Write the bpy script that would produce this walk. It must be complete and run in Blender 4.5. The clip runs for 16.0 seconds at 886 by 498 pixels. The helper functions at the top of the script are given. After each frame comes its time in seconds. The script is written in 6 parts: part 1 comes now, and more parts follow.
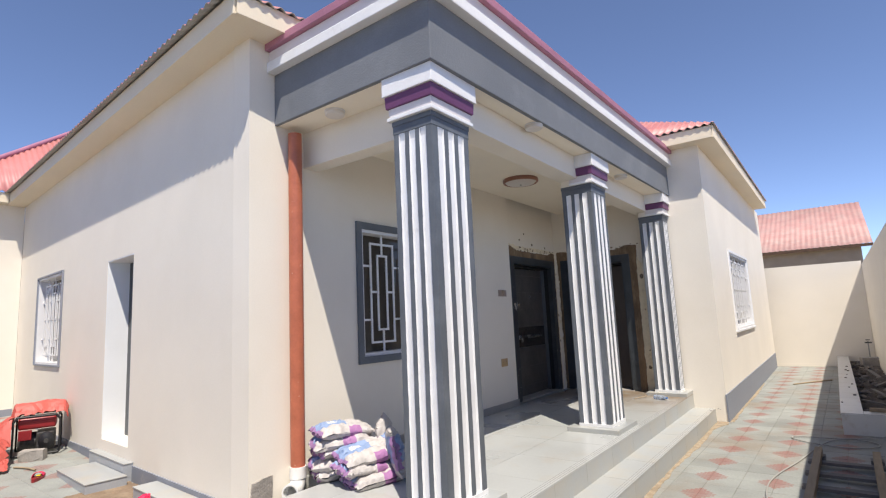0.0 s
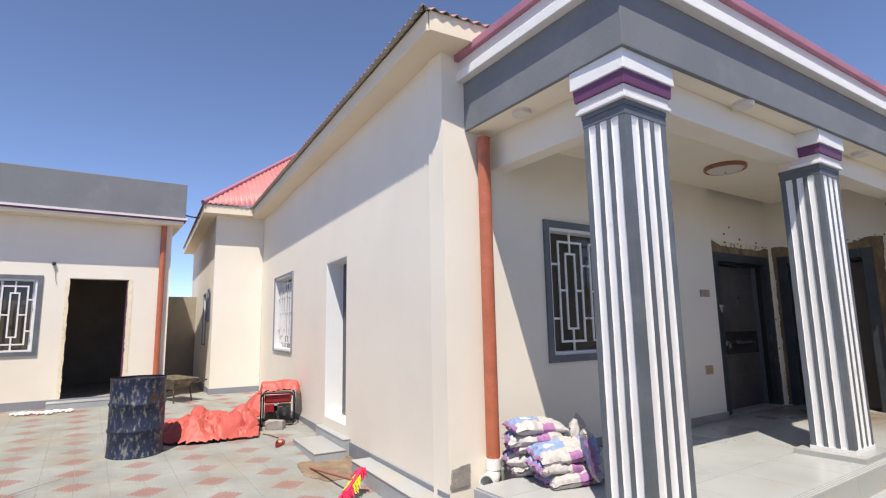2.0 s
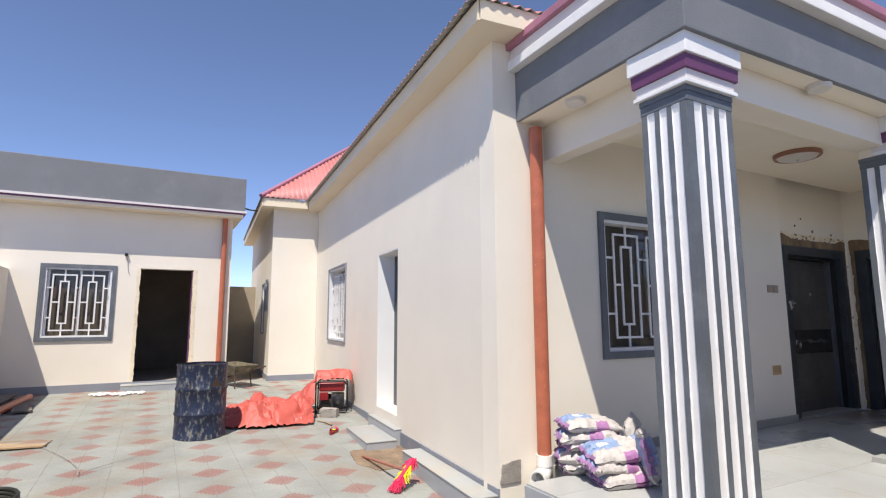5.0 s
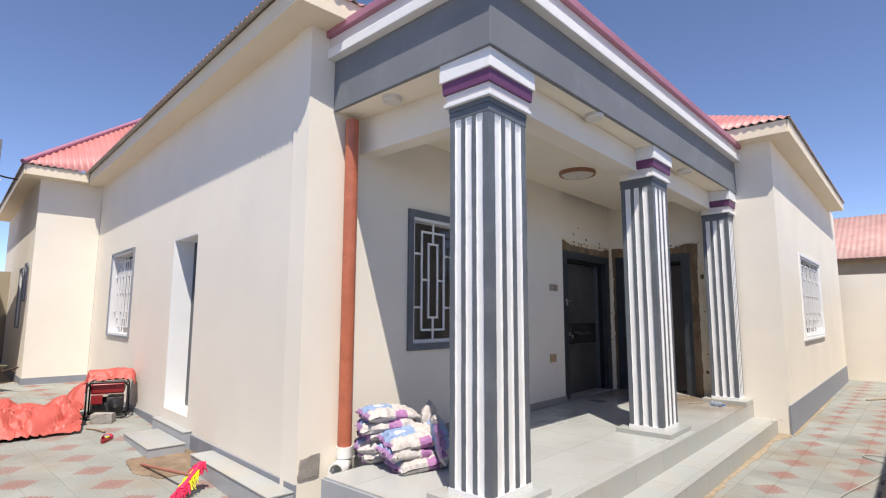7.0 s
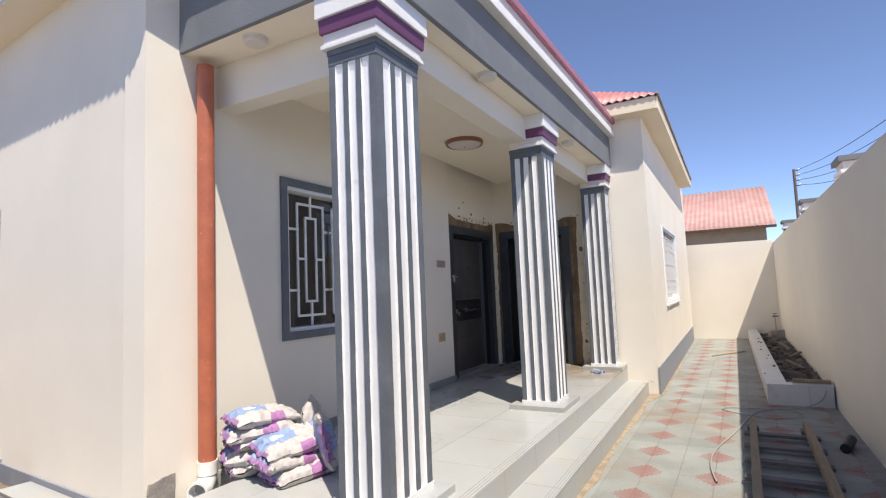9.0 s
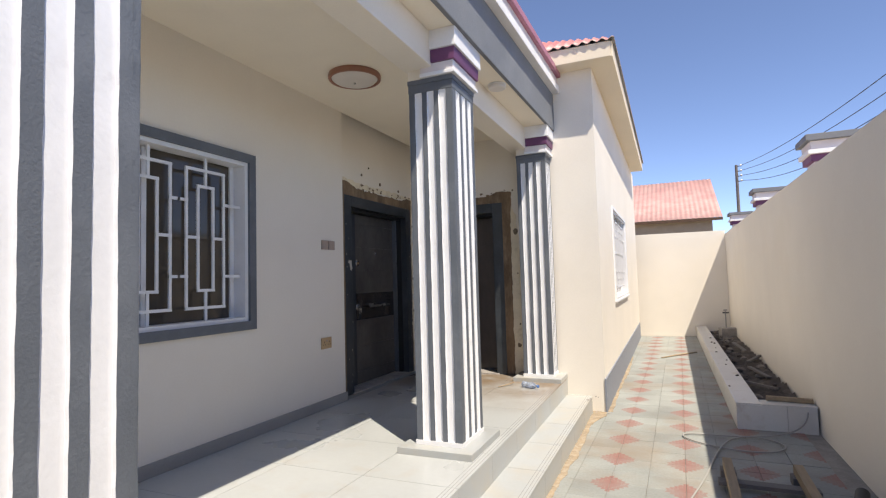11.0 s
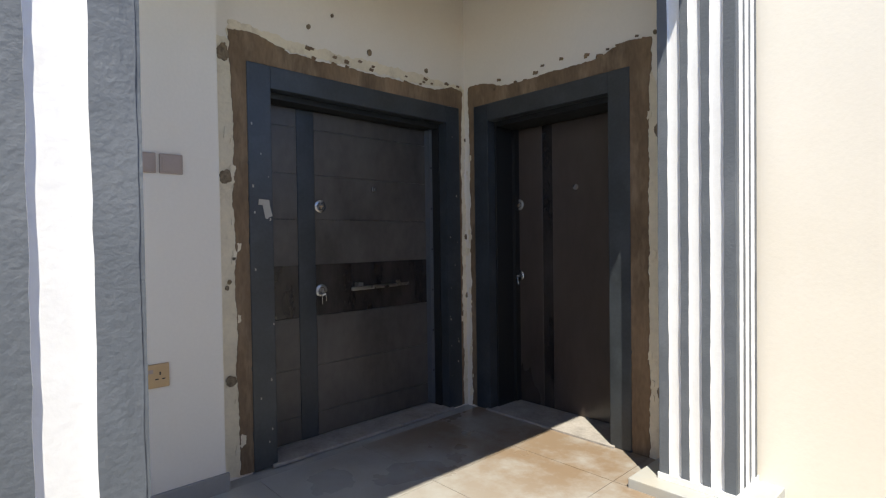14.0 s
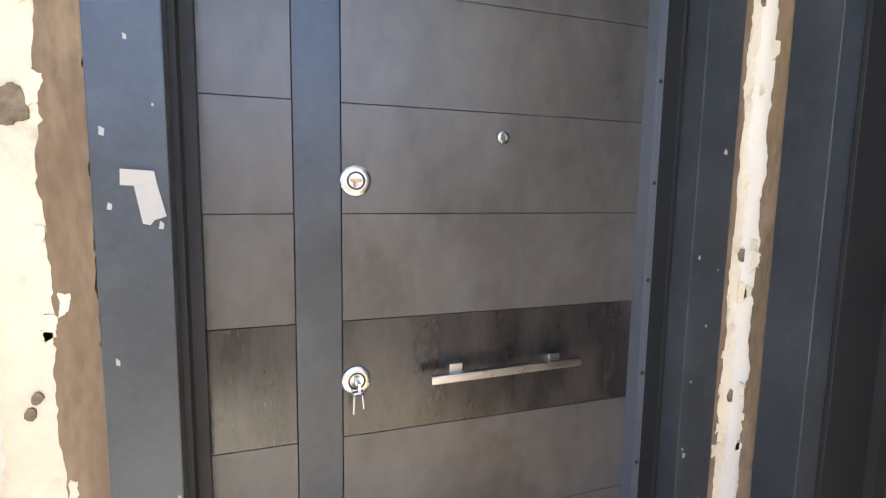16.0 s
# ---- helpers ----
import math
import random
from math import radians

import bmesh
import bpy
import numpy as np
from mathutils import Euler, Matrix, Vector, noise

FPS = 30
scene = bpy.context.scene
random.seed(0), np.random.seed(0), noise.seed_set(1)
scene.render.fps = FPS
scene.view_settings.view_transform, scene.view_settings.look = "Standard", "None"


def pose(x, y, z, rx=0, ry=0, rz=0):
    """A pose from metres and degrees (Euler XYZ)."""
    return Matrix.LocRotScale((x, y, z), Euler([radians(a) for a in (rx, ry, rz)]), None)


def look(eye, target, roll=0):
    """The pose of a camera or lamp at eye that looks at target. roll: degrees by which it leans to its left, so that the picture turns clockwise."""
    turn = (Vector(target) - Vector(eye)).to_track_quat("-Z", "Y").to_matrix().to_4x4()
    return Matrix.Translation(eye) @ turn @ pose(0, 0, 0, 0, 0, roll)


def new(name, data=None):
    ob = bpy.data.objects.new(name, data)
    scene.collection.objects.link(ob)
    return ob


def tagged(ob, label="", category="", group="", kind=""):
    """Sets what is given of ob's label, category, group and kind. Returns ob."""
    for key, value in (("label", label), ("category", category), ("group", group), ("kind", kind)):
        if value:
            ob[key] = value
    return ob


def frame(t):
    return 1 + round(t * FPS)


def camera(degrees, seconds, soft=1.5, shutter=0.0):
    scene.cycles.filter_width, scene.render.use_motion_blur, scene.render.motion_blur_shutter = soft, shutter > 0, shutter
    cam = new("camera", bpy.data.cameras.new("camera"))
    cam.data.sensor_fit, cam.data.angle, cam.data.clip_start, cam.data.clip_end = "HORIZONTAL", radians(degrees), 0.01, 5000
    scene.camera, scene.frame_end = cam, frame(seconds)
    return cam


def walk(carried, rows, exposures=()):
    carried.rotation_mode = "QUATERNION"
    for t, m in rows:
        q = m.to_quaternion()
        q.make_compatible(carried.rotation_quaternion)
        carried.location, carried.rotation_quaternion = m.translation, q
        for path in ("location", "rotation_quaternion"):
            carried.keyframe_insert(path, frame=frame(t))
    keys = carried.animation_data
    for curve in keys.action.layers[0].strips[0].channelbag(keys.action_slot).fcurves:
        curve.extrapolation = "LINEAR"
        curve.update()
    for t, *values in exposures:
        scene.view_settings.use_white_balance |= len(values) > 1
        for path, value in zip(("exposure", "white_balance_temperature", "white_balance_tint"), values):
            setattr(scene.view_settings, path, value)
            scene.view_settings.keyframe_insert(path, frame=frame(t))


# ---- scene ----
cam = camera(80.3, 16.0, soft=1.2)
EXPO = 1.33
PATH = [
    (0, (0.462, 0.629, 1.535), (-0.709, 2.228, 1.805), -2.7),
    (0.5, (0.466, 0.617, 1.515), (-0.837, 2.108, 1.798), -2.1),
    (1, (0.448, 0.6, 1.526), (-0.936, 2.016, 1.81), -1.9),
    (1.5, (0.44, 0.572, 1.507), (-1.083, 1.835, 1.799), -1.8),
    (2, (0.419, 0.564, 1.513), (-1.218, 1.676, 1.808), -1.1),
    (2.5, (0.416, 0.547, 1.511), (-1.326, 1.482, 1.813), -1.0),
    (3, (0.4, 0.556, 1.51), (-1.402, 1.368, 1.814), -1.0),
    (5.3, (0.395, 0.586, 1.53), (-1.318, 1.585, 1.789), -0.1),
    (5.5, (0.395, 0.586, 1.521), (-1.291, 1.63, 1.779), -0.2),
    (6, (0.406, 0.602, 1.512), (-1.184, 1.789, 1.766), -0.3),
    (6.5, (0.412, 0.614, 1.521), (-1.051, 1.955, 1.775), -0.0),
    (7, (0.435, 0.649, 1.508), (-0.888, 2.128, 1.755), 0.2),
    (7.5, (0.384, 0.692, 1.493), (-0.847, 2.253, 1.706), 0.7),
    (8, (0.334, 0.744, 1.489), (-0.777, 2.395, 1.686), 0.4),
    (8.5, (0.25, 0.79, 1.491), (-0.802, 2.482, 1.668), -0.1),
    (9, (0.08, 0.996, 1.507), (-0.87, 2.749, 1.671), -2.4),
    (9.5, (-0.085, 1.265, 1.486), (-0.853, 3.106, 1.627), -3.3),
    (10, (-0.14, 1.593, 1.486), (-0.869, 3.45, 1.626), -4.0),
    (10.2, (-0.116, 1.806, 1.511), (-0.854, 3.66, 1.647), -2.9),
    (12.5, (-0.314, 4.353, 1.478), (-1.217, 6.138, 1.53), -2.5),
    (13, (-0.379, 4.97, 1.49), (-1.444, 6.663, 1.502), -1.5),
    (13.5, (-0.531, 5.545, 1.493), (-1.711, 7.16, 1.492), -1.5),
    (14, (-0.627, 6.131, 1.52), (-2.084, 7.5, 1.482), -0.8),
    (14.5, (-0.919, 6.601, 1.497), (-2.52, 7.799, 1.466), -0.3),
    (15, (-1.25, 7.038, 1.521), (-2.981, 8.039, 1.468), -0.4),
    (15.5, (-1.665, 7.292, 1.649), (-3.505, 8.04, 1.416), 1.4),
    (16, (-2.113, 7.499, 1.715), (-3.983, 8.166, 1.473), 0.9),
]
walk(cam, [(t, look(eye, target, roll)) for t, eye, target, roll in PATH], exposures=[(0, EXPO, 7550, 10), (6, EXPO, 7500, 10), (9, EXPO + 0.06, 7650, 10), (10, EXPO + 0.13, 7750, 10), (12.5, EXPO + 0.2, 7900, 10), (13.5, EXPO + 0.02, 7400, 6), (14, EXPO + 0.44, 7550, 6), (14.5, EXPO + 1.15, 9200, 9), (15, EXPO + 1.95, 9400, 9), (15.5, EXPO + 2.17, 9100, 7), (16, EXPO + 2.84, 8500, 7)])

# ---- light ----
SUN_FROM = Vector((0.405, -0.338, 1.0)).normalized()
world = bpy.data.worlds.new("sky")
scene.world = world
world.use_nodes = True
wn = world.node_tree
sky = wn.nodes.new("ShaderNodeTexSky")
sky.sky_type = "NISHITA"
sky.sun_disc = False
sky.sun_elevation = math.asin(SUN_FROM.z)
sky.sun_rotation = math.atan2(SUN_FROM.x, SUN_FROM.y)
sky.altitude = 4500
sky.air_density = 1.0
sky.dust_density = 0.5
sky.ozone_density = 6.5
tint = wn.nodes.new("ShaderNodeMix")
tint.data_type, tint.blend_type = "RGBA", "MULTIPLY"
tint.inputs[0].default_value = 1.0
tint.inputs[7].default_value = (1.035, 0.945, 0.975, 1)
wn.links.new(sky.outputs[0], tint.inputs[6])
wn.links.new(tint.outputs[2], wn.nodes["Background"].inputs[0])
wn.nodes["Background"].inputs[1].default_value = 0.097
sun_data = bpy.data.lights.new("sun", "SUN")
sun_data.energy = 2.3
sun_data.angle = radians(0.53)
sun_data.color = (1.0, 0.988, 0.975)
sun = new("sun", sun_data)
sun.matrix_world = look(SUN_FROM * 60, (0, 0, 0))


# ---- materials ----
def mat(name, base, rough=0.7, metal=0.0, var=0.06, scale=3.0, fine=60.0, bump=0.15, spec=0.5, stain=None, stain_at=(0.55, 0.75), stain_scale=2.0, coat=0.0, rnd=0.0, stretch=(1, 1, 1)):
    """A painted or natural surface: two scales of tone, grain relief, and stains of a second colour."""
    m = bpy.data.materials.new(name)
    m.use_nodes = True
    t = m.node_tree
    b = t.nodes["Principled BSDF"]
    geo = t.nodes.new("ShaderNodeNewGeometry")
    mp = t.nodes.new("ShaderNodeMapping")
    mp.inputs["Scale"].default_value = stretch
    t.links.new(geo.outputs["Position"], mp.inputs["Vector"])
    n1 = t.nodes.new("ShaderNodeTexNoise")
    n1.inputs["Scale"].default_value = scale
    n1.inputs["Detail"].default_value = 5
    n2 = t.nodes.new("ShaderNodeTexNoise")
    n2.inputs["Scale"].default_value = fine
    n2.inputs["Detail"].default_value = 3
    for n in (n1, n2):
        t.links.new(mp.outputs[0], n.inputs["Vector"])
    mix = t.nodes.new("ShaderNodeMath")
    mix.operation = "MULTIPLY_ADD"
    t.links.new(n2.outputs["Fac"], mix.inputs[0])
    mix.inputs[1].default_value = 0.45
    t.links.new(n1.outputs["Fac"], mix.inputs[2])
    ramp = t.nodes.new("ShaderNodeValToRGB")
    ramp.color_ramp.elements[0].position = 0.45
    ramp.color_ramp.elements[1].position = 1.0
    lo = [max(0, c * (1 - var * 1.6)) for c in base]
    hi = [min(1, c * (1 + var)) for c in base]
    ramp.color_ramp.elements[0].color = (*lo, 1)
    ramp.color_ramp.elements[1].color = (*hi, 1)
    t.links.new(mix.outputs[0], ramp.inputs[0])
    col = ramp.outputs[0]
    if stain:
        n3 = t.nodes.new("ShaderNodeTexNoise")
        n3.inputs["Scale"].default_value = stain_scale
        n3.inputs["Detail"].default_value = 8
        n3.inputs["Roughness"].default_value = 0.65
        t.links.new(mp.outputs[0], n3.inputs["Vector"])
        r3 = t.nodes.new("ShaderNodeMapRange")
        r3.inputs["From Min"].default_value, r3.inputs["From Max"].default_value = stain_at
        t.links.new(n3.outputs["Fac"], r3.inputs["Value"])
        mc = t.nodes.new("ShaderNodeMix")
        mc.data_type = "RGBA"
        mc.inputs[7].default_value = (*stain, 1)
        t.links.new(r3.outputs[0], mc.inputs[0])
        t.links.new(col, mc.inputs[6])
        col = mc.outputs[2]
    if rnd:
        oi = t.nodes.new("ShaderNodeObjectInfo")
        mr = t.nodes.new("ShaderNodeMapRange")
        mr.inputs["To Min"].default_value, mr.inputs["To Max"].default_value = 1 - rnd, 1 + rnd * 0.5
        t.links.new(oi.outputs["Random"], mr.inputs["Value"])
        hsv = t.nodes.new("ShaderNodeHueSaturation")
        t.links.new(mr.outputs[0], hsv.inputs["Value"])
        t.links.new(col, hsv.inputs["Color"])
        col = hsv.outputs[0]
    t.links.new(col, b.inputs["Base Color"])
    rr = t.nodes.new("ShaderNodeMapRange")
    rr.inputs["To Min"].default_value, rr.inputs["To Max"].default_value = max(0.02, rough - 0.1), min(1, rough + 0.1)
    t.links.new(n1.outputs["Fac"], rr.inputs["Value"])
    t.links.new(rr.outputs[0], b.inputs["Roughness"])
    b.inputs["Metallic"].default_value = metal
    b.inputs["Specular IOR Level"].default_value = spec
    b.inputs["Coat Weight"].default_value = coat
    if bump:
        bp = t.nodes.new("ShaderNodeBump")
        bp.inputs["Strength"].default_value = bump
        bp.inputs["Distance"].default_value = 0.01
        t.links.new(mix.outputs[0], bp.inputs["Height"])
        t.links.new(bp.outputs[0], b.inputs["Normal"])
    return m


WALL = mat("cream wall paint", (0.80, 0.748, 0.665), 0.75, var=0.03, scale=1.3, fine=70, bump=0.10, stain=(0.76, 0.70, 0.605), stain_at=(0.52, 0.85), stain_scale=0.9, spec=0.3)
CEIL = mat("cream ceiling paint", (0.87, 0.80, 0.68), 0.8, var=0.02, bump=0.08, spec=0.25)
SOFFIT = mat("cream eave paint", (0.80, 0.70, 0.54), 0.6, var=0.04, scale=1.2, bump=0.05)
WHITE = mat("white paint", (0.78, 0.785, 0.80), 0.55, var=0.04, scale=5, bump=0.18, stain=(0.62, 0.61, 0.62), stain_at=(0.62, 0.8), stain_scale=6)
REVEAL = mat("white reveal paint", (0.80, 0.82, 0.84), 0.5, var=0.02, bump=0.05)
PSKIRT = mat("grey skirting tile", (0.30, 0.295, 0.285), 0.4, var=0.06, bump=0.05)
GREY = mat("slate grey paint", (0.118, 0.134, 0.156), 0.6, var=0.09, scale=4, fine=90, bump=0.35, stain=(0.165, 0.182, 0.205), stain_at=(0.5, 0.8), stain_scale=4)
GREYP = mat("parapet grey paint", (0.168, 0.181, 0.200), 0.65, var=0.07, scale=2, fine=80, bump=0.4, stain=(0.21, 0.225, 0.245), stain_at=(0.5, 0.8), stain_scale=2.5)
SKIRT = mat("grey skirting paint", (0.235, 0.255, 0.30), 0.6, var=0.06, bump=0.2, stain=(0.36, 0.35, 0.33), stain_at=(0.62, 0.82), stain_scale=5)
PURPLE = mat("plum paint", (0.145, 0.045, 0.125), 0.55, var=0.08, bump=0.2)
LILAC = mat("lilac white paint", (0.70, 0.655, 0.665), 0.6, var=0.03, bump=0.15)
ROSE = mat("rose coping paint", (0.40, 0.17, 0.245), 0.6, var=0.1, bump=0.2)
ROOF = mat("red painted roofing sheet", (0.55, 0.215, 0.205), 0.5, metal=0.0, var=0.1, scale=1.5, bump=0.06, stain=(0.64, 0.34, 0.31), stain_at=(0.5, 0.8), stain_scale=1.2)
ROOFUND = mat("galvanised sheet edge", (0.36, 0.35, 0.33), 0.45, metal=0.6, var=0.12, bump=0.1)
CLAY = mat("terracotta painted pipe", (0.46, 0.135, 0.075), 0.4, var=0.12, scale=9, fine=50, bump=0.2, stain=(0.62, 0.42, 0.34), stain_at=(0.66, 0.74), stain_scale=22)
PVC = mat("white plastic pipe", (0.80, 0.80, 0.78), 0.35, var=0.03, bump=0.05, stain=(0.5, 0.46, 0.4), stain_at=(0.6, 0.85), stain_scale=9)
PORC = mat("pale porcelain floor tile", (0.435, 0.452, 0.447), 0.3, var=0.05, scale=1.7, fine=30, bump=0.02, stain=(0.40, 0.33, 0.25), stain_at=(0.55, 0.85), stain_scale=1.3, rnd=0.05)
STEPT = mat("pale step tile", (0.395, 0.415, 0.418), 0.35, var=0.05, scale=2.5, fine=40, bump=0.05, stain=(0.44, 0.40, 0.33), stain_at=(0.45, 0.8), stain_scale=2.2, rnd=0.06)
STEPG = mat("grey step facing", (0.36, 0.385, 0.42), 0.35, var=0.06, bump=0.08, stain=(0.5, 0.48, 0.44), stain_at=(0.6, 0.85), stain_scale=5)
STRIP = mat("pale grey steel strip", (0.125, 0.14, 0.16), 0.4, metal=0.2, var=0.1, bump=0.05)
GROUT = mat("grout", (0.27, 0.255, 0.23), 0.9, var=0.2, scale=8, bump=0.4)
GROUTF = mat("pale floor grout", (0.37, 0.37, 0.355), 0.9, var=0.1, scale=8, bump=0.2)
GROOVE = mat("grey groove", (0.30, 0.30, 0.30), 0.8, bump=0)
SAND = mat("dusty ground", (0.42, 0.33, 0.24), 0.95, var=0.2, scale=0.6, fine=14, bump=0.6, stain=(0.5, 0.42, 0.33), stain_scale=1.5)
SANDP = mat("brown building sand", (0.22, 0.155, 0.105), 0.95, var=0.25, scale=5, fine=40, bump=0.6, stain=(0.34, 0.27, 0.19), stain_at=(0.5, 0.75), stain_scale=4)
CEMENT = mat("rough cement", (0.33, 0.305, 0.28), 0.95, var=0.2, scale=8, fine=60, bump=0.9)
NROOF = mat("faded red roofing sheet", (0.52, 0.28, 0.25), 0.6, var=0.12, scale=1.5, bump=0.06, stain=(0.50, 0.36, 0.32), stain_at=(0.45, 0.75), stain_scale=1.6)
MORTAR = mat("brown sand mortar", (0.215, 0.145, 0.088), 0.95, var=0.3, scale=5, fine=70, bump=0.7, stain=(0.36, 0.262, 0.172), stain_at=(0.52, 0.8), stain_scale=9, stretch=(1, 1, 0.3))
PLASTER = mat("chipped old plaster", (0.78, 0.695, 0.53), 0.9, var=0.08, scale=7, fine=50, bump=0.5, stain=(0.50, 0.41, 0.29), stain_at=(0.56, 0.76), stain_scale=8)
HOLE = mat("broken plaster hole", (0.24, 0.185, 0.125), 1.0, var=0.3, scale=30, bump=0.8)
DFRAME = mat("blue-grey door steel", (0.048, 0.057, 0.066), 0.38, metal=0.25, var=0.2, scale=5, bump=0.06, stain=(0.075, 0.09, 0.10), stain_at=(0.55, 0.85), stain_scale=7, spec=0.6)
DLEAF = mat("dusty dark door laminate", (0.088, 0.079, 0.072), 0.36, var=0.34, scale=1.8, fine=22, bump=0, stain=(0.135, 0.125, 0.115), stain_at=(0.5, 0.85), stain_scale=3.2, spec=0.6, stretch=(1, 1, 0.6))
DLEAFB = mat("dusty brown door laminate", (0.062, 0.047, 0.040), 0.30, var=0.3, scale=1.6, fine=22, bump=0, stain=(0.10, 0.082, 0.07), stain_at=(0.38, 0.88), stain_scale=2.2, spec=0.6, stretch=(1, 1, 0.35))
DBAND = mat("dark gloss door band", (0.022, 0.018, 0.017), 0.22, var=0.3, scale=4, bump=0.02, stain=(0.085, 0.075, 0.068), stain_at=(0.42, 0.92), stain_scale=3.5, stretch=(2, 2, 0.6), spec=0.6)
DSEAL = mat("black rubber seal", (0.012, 0.013, 0.014), 0.6, bump=0.05)
CHROME = mat("brushed chrome", (0.52, 0.52, 0.52), 0.28, metal=1.0, var=0.05, bump=0.02)
TAPE = mat("paper tape", (0.42, 0.40, 0.36), 0.8, var=0.05, bump=0.15)
SOCK = mat("gold beige plastic", (0.52, 0.36, 0.20), 0.4, metal=0.2, var=0.05, bump=0.02)
SWITCH = mat("taupe switch plastic", (0.38, 0.30, 0.255), 0.4, var=0.05, bump=0.02)
DARK = mat("dark rubber", (0.02, 0.02, 0.02), 0.6, bump=0.1)
LAMPW = mat("frosted lamp cover", (0.68, 0.64, 0.60), 0.35, var=0.02, bump=0)
LAMPR = mat("reddish lamp rim", (0.33, 0.15, 0.10), 0.4, var=0.1, bump=0.05)
BAGW = mat("white woven sack", (0.52, 0.49, 0.48), 0.6, var=0.12, scale=9, fine=38, bump=1.0, stain=(0.24, 0.21, 0.20), stain_at=(0.52, 0.8), stain_scale=9)
BAGP = mat("magenta sack print", (0.36, 0.07, 0.30), 0.55, var=0.15, scale=14, bump=0.3)
BAGB = mat("blue sack print", (0.10, 0.22, 0.50), 0.55, var=0.15, scale=14, bump=0.3)
DRUM = mat("worn blue drum steel", (0.016, 0.027, 0.066), 0.5, metal=0.2, var=0.3, scale=6, fine=40, bump=0.3, stain=(0.21, 0.215, 0.20), stain_at=(0.52, 0.66), stain_scale=17, stretch=(1.4, 1.4, 0.7))
DRUMY = mat("worn yellow drum steel", (0.42, 0.30, 0.02), 0.55, var=0.2, scale=6, bump=0.3, stain=(0.21, 0.165, 0.12), stain_at=(0.50, 0.60), stain_scale=3.0)
RUST = mat("rusty drum inside", (0.10, 0.06, 0.04), 0.9, var=0.3, scale=8, bump=0.6)
TARP = mat("orange red tarpaulin", (0.50, 0.088, 0.070), 0.55, var=0.1, scale=4, fine=120, bump=0.25)
RED = mat("red painted steel", (0.28, 0.015, 0.02), 0.35, var=0.15, bump=0.05)
BLACK = mat("black painted metal", (0.015, 0.015, 0.017), 0.45, var=0.2, bump=0.05)
ENGINE = mat("grimy engine metal", (0.09, 0.085, 0.08), 0.5, metal=0.5, var=0.3, scale=15, bump=0.3)
WOOD = mat("weathered timber", (0.32, 0.24, 0.155), 0.85, var=0.25, scale=6, fine=50, bump=0.5, stretch=(1, 0.12, 1), stain=(0.42, 0.34, 0.25), stain_at=(0.5, 0.8))
WOODR = mat("reddish broom stick", (0.33, 0.13, 0.09), 0.6, var=0.15, scale=10, bump=0.1)
PINK = mat("pink broom bristle", (0.72, 0.03, 0.11), 0.6, var=0.15, scale=30, fine=200, bump=0.6)
YELLOW = mat("yellow broom bristle", (0.72, 0.66, 0.03), 0.6, var=0.15, scale=30, fine=200, bump=0.6)
CABLE = mat("grey cable", (0.34, 0.33, 0.31), 0.6, bump=0.05)
WIRE = mat("dark power wire", (0.03, 0.03, 0.035), 0.6, bump=0)
CARD = mat("brown cardboard", (0.42, 0.30, 0.19), 0.9, var=0.1, scale=5, bump=0.2)
SOIL = mat("dark soil and rubble", (0.075, 0.06, 0.05), 0.95, var=0.35, scale=7, fine=40, bump=1.0, stain=(0.17, 0.15, 0.13), stain_at=(0.58, 0.7), stain_scale=9)
STONE = mat("grey rubble", (0.20, 0.175, 0.155), 0.9, var=0.3, scale=12, bump=0.6)
# Darkened base colour stands in for the low light inside the rooms.
ROOM = mat("inside wall, dimness in colour", (0.34, 0.29, 0.24), 0.9, var=0.1, bump=0.2)
# Base colour holds the passage's shade; the neighbour house shares it.
BACKW = mat("beige wall, passage shade in colour", (0.36, 0.31, 0.245), 0.9, var=0.08, bump=0.3)
PLANK = mat("grey timber pole", (0.16, 0.145, 0.135), 0.8, var=0.15, bump=0.2)
BOTTLE = mat("pale blue bottle plastic", (0.66, 0.76, 0.92), 0.12, var=0.05, bump=0.02)
BOTTLE.node_tree.nodes["Principled BSDF"].inputs["Transmission Weight"].default_value = 0.75

GLASS = bpy.data.materials.new("dark window glass")
GLASS.use_nodes = True
gb = GLASS.node_tree.nodes["Principled BSDF"]
gb.inputs["Base Color"].default_value = (0.085, 0.07, 0.055, 1)
gb.inputs["Roughness"].default_value = 0.08
gb.inputs["Specular IOR Level"].default_value = 0.45


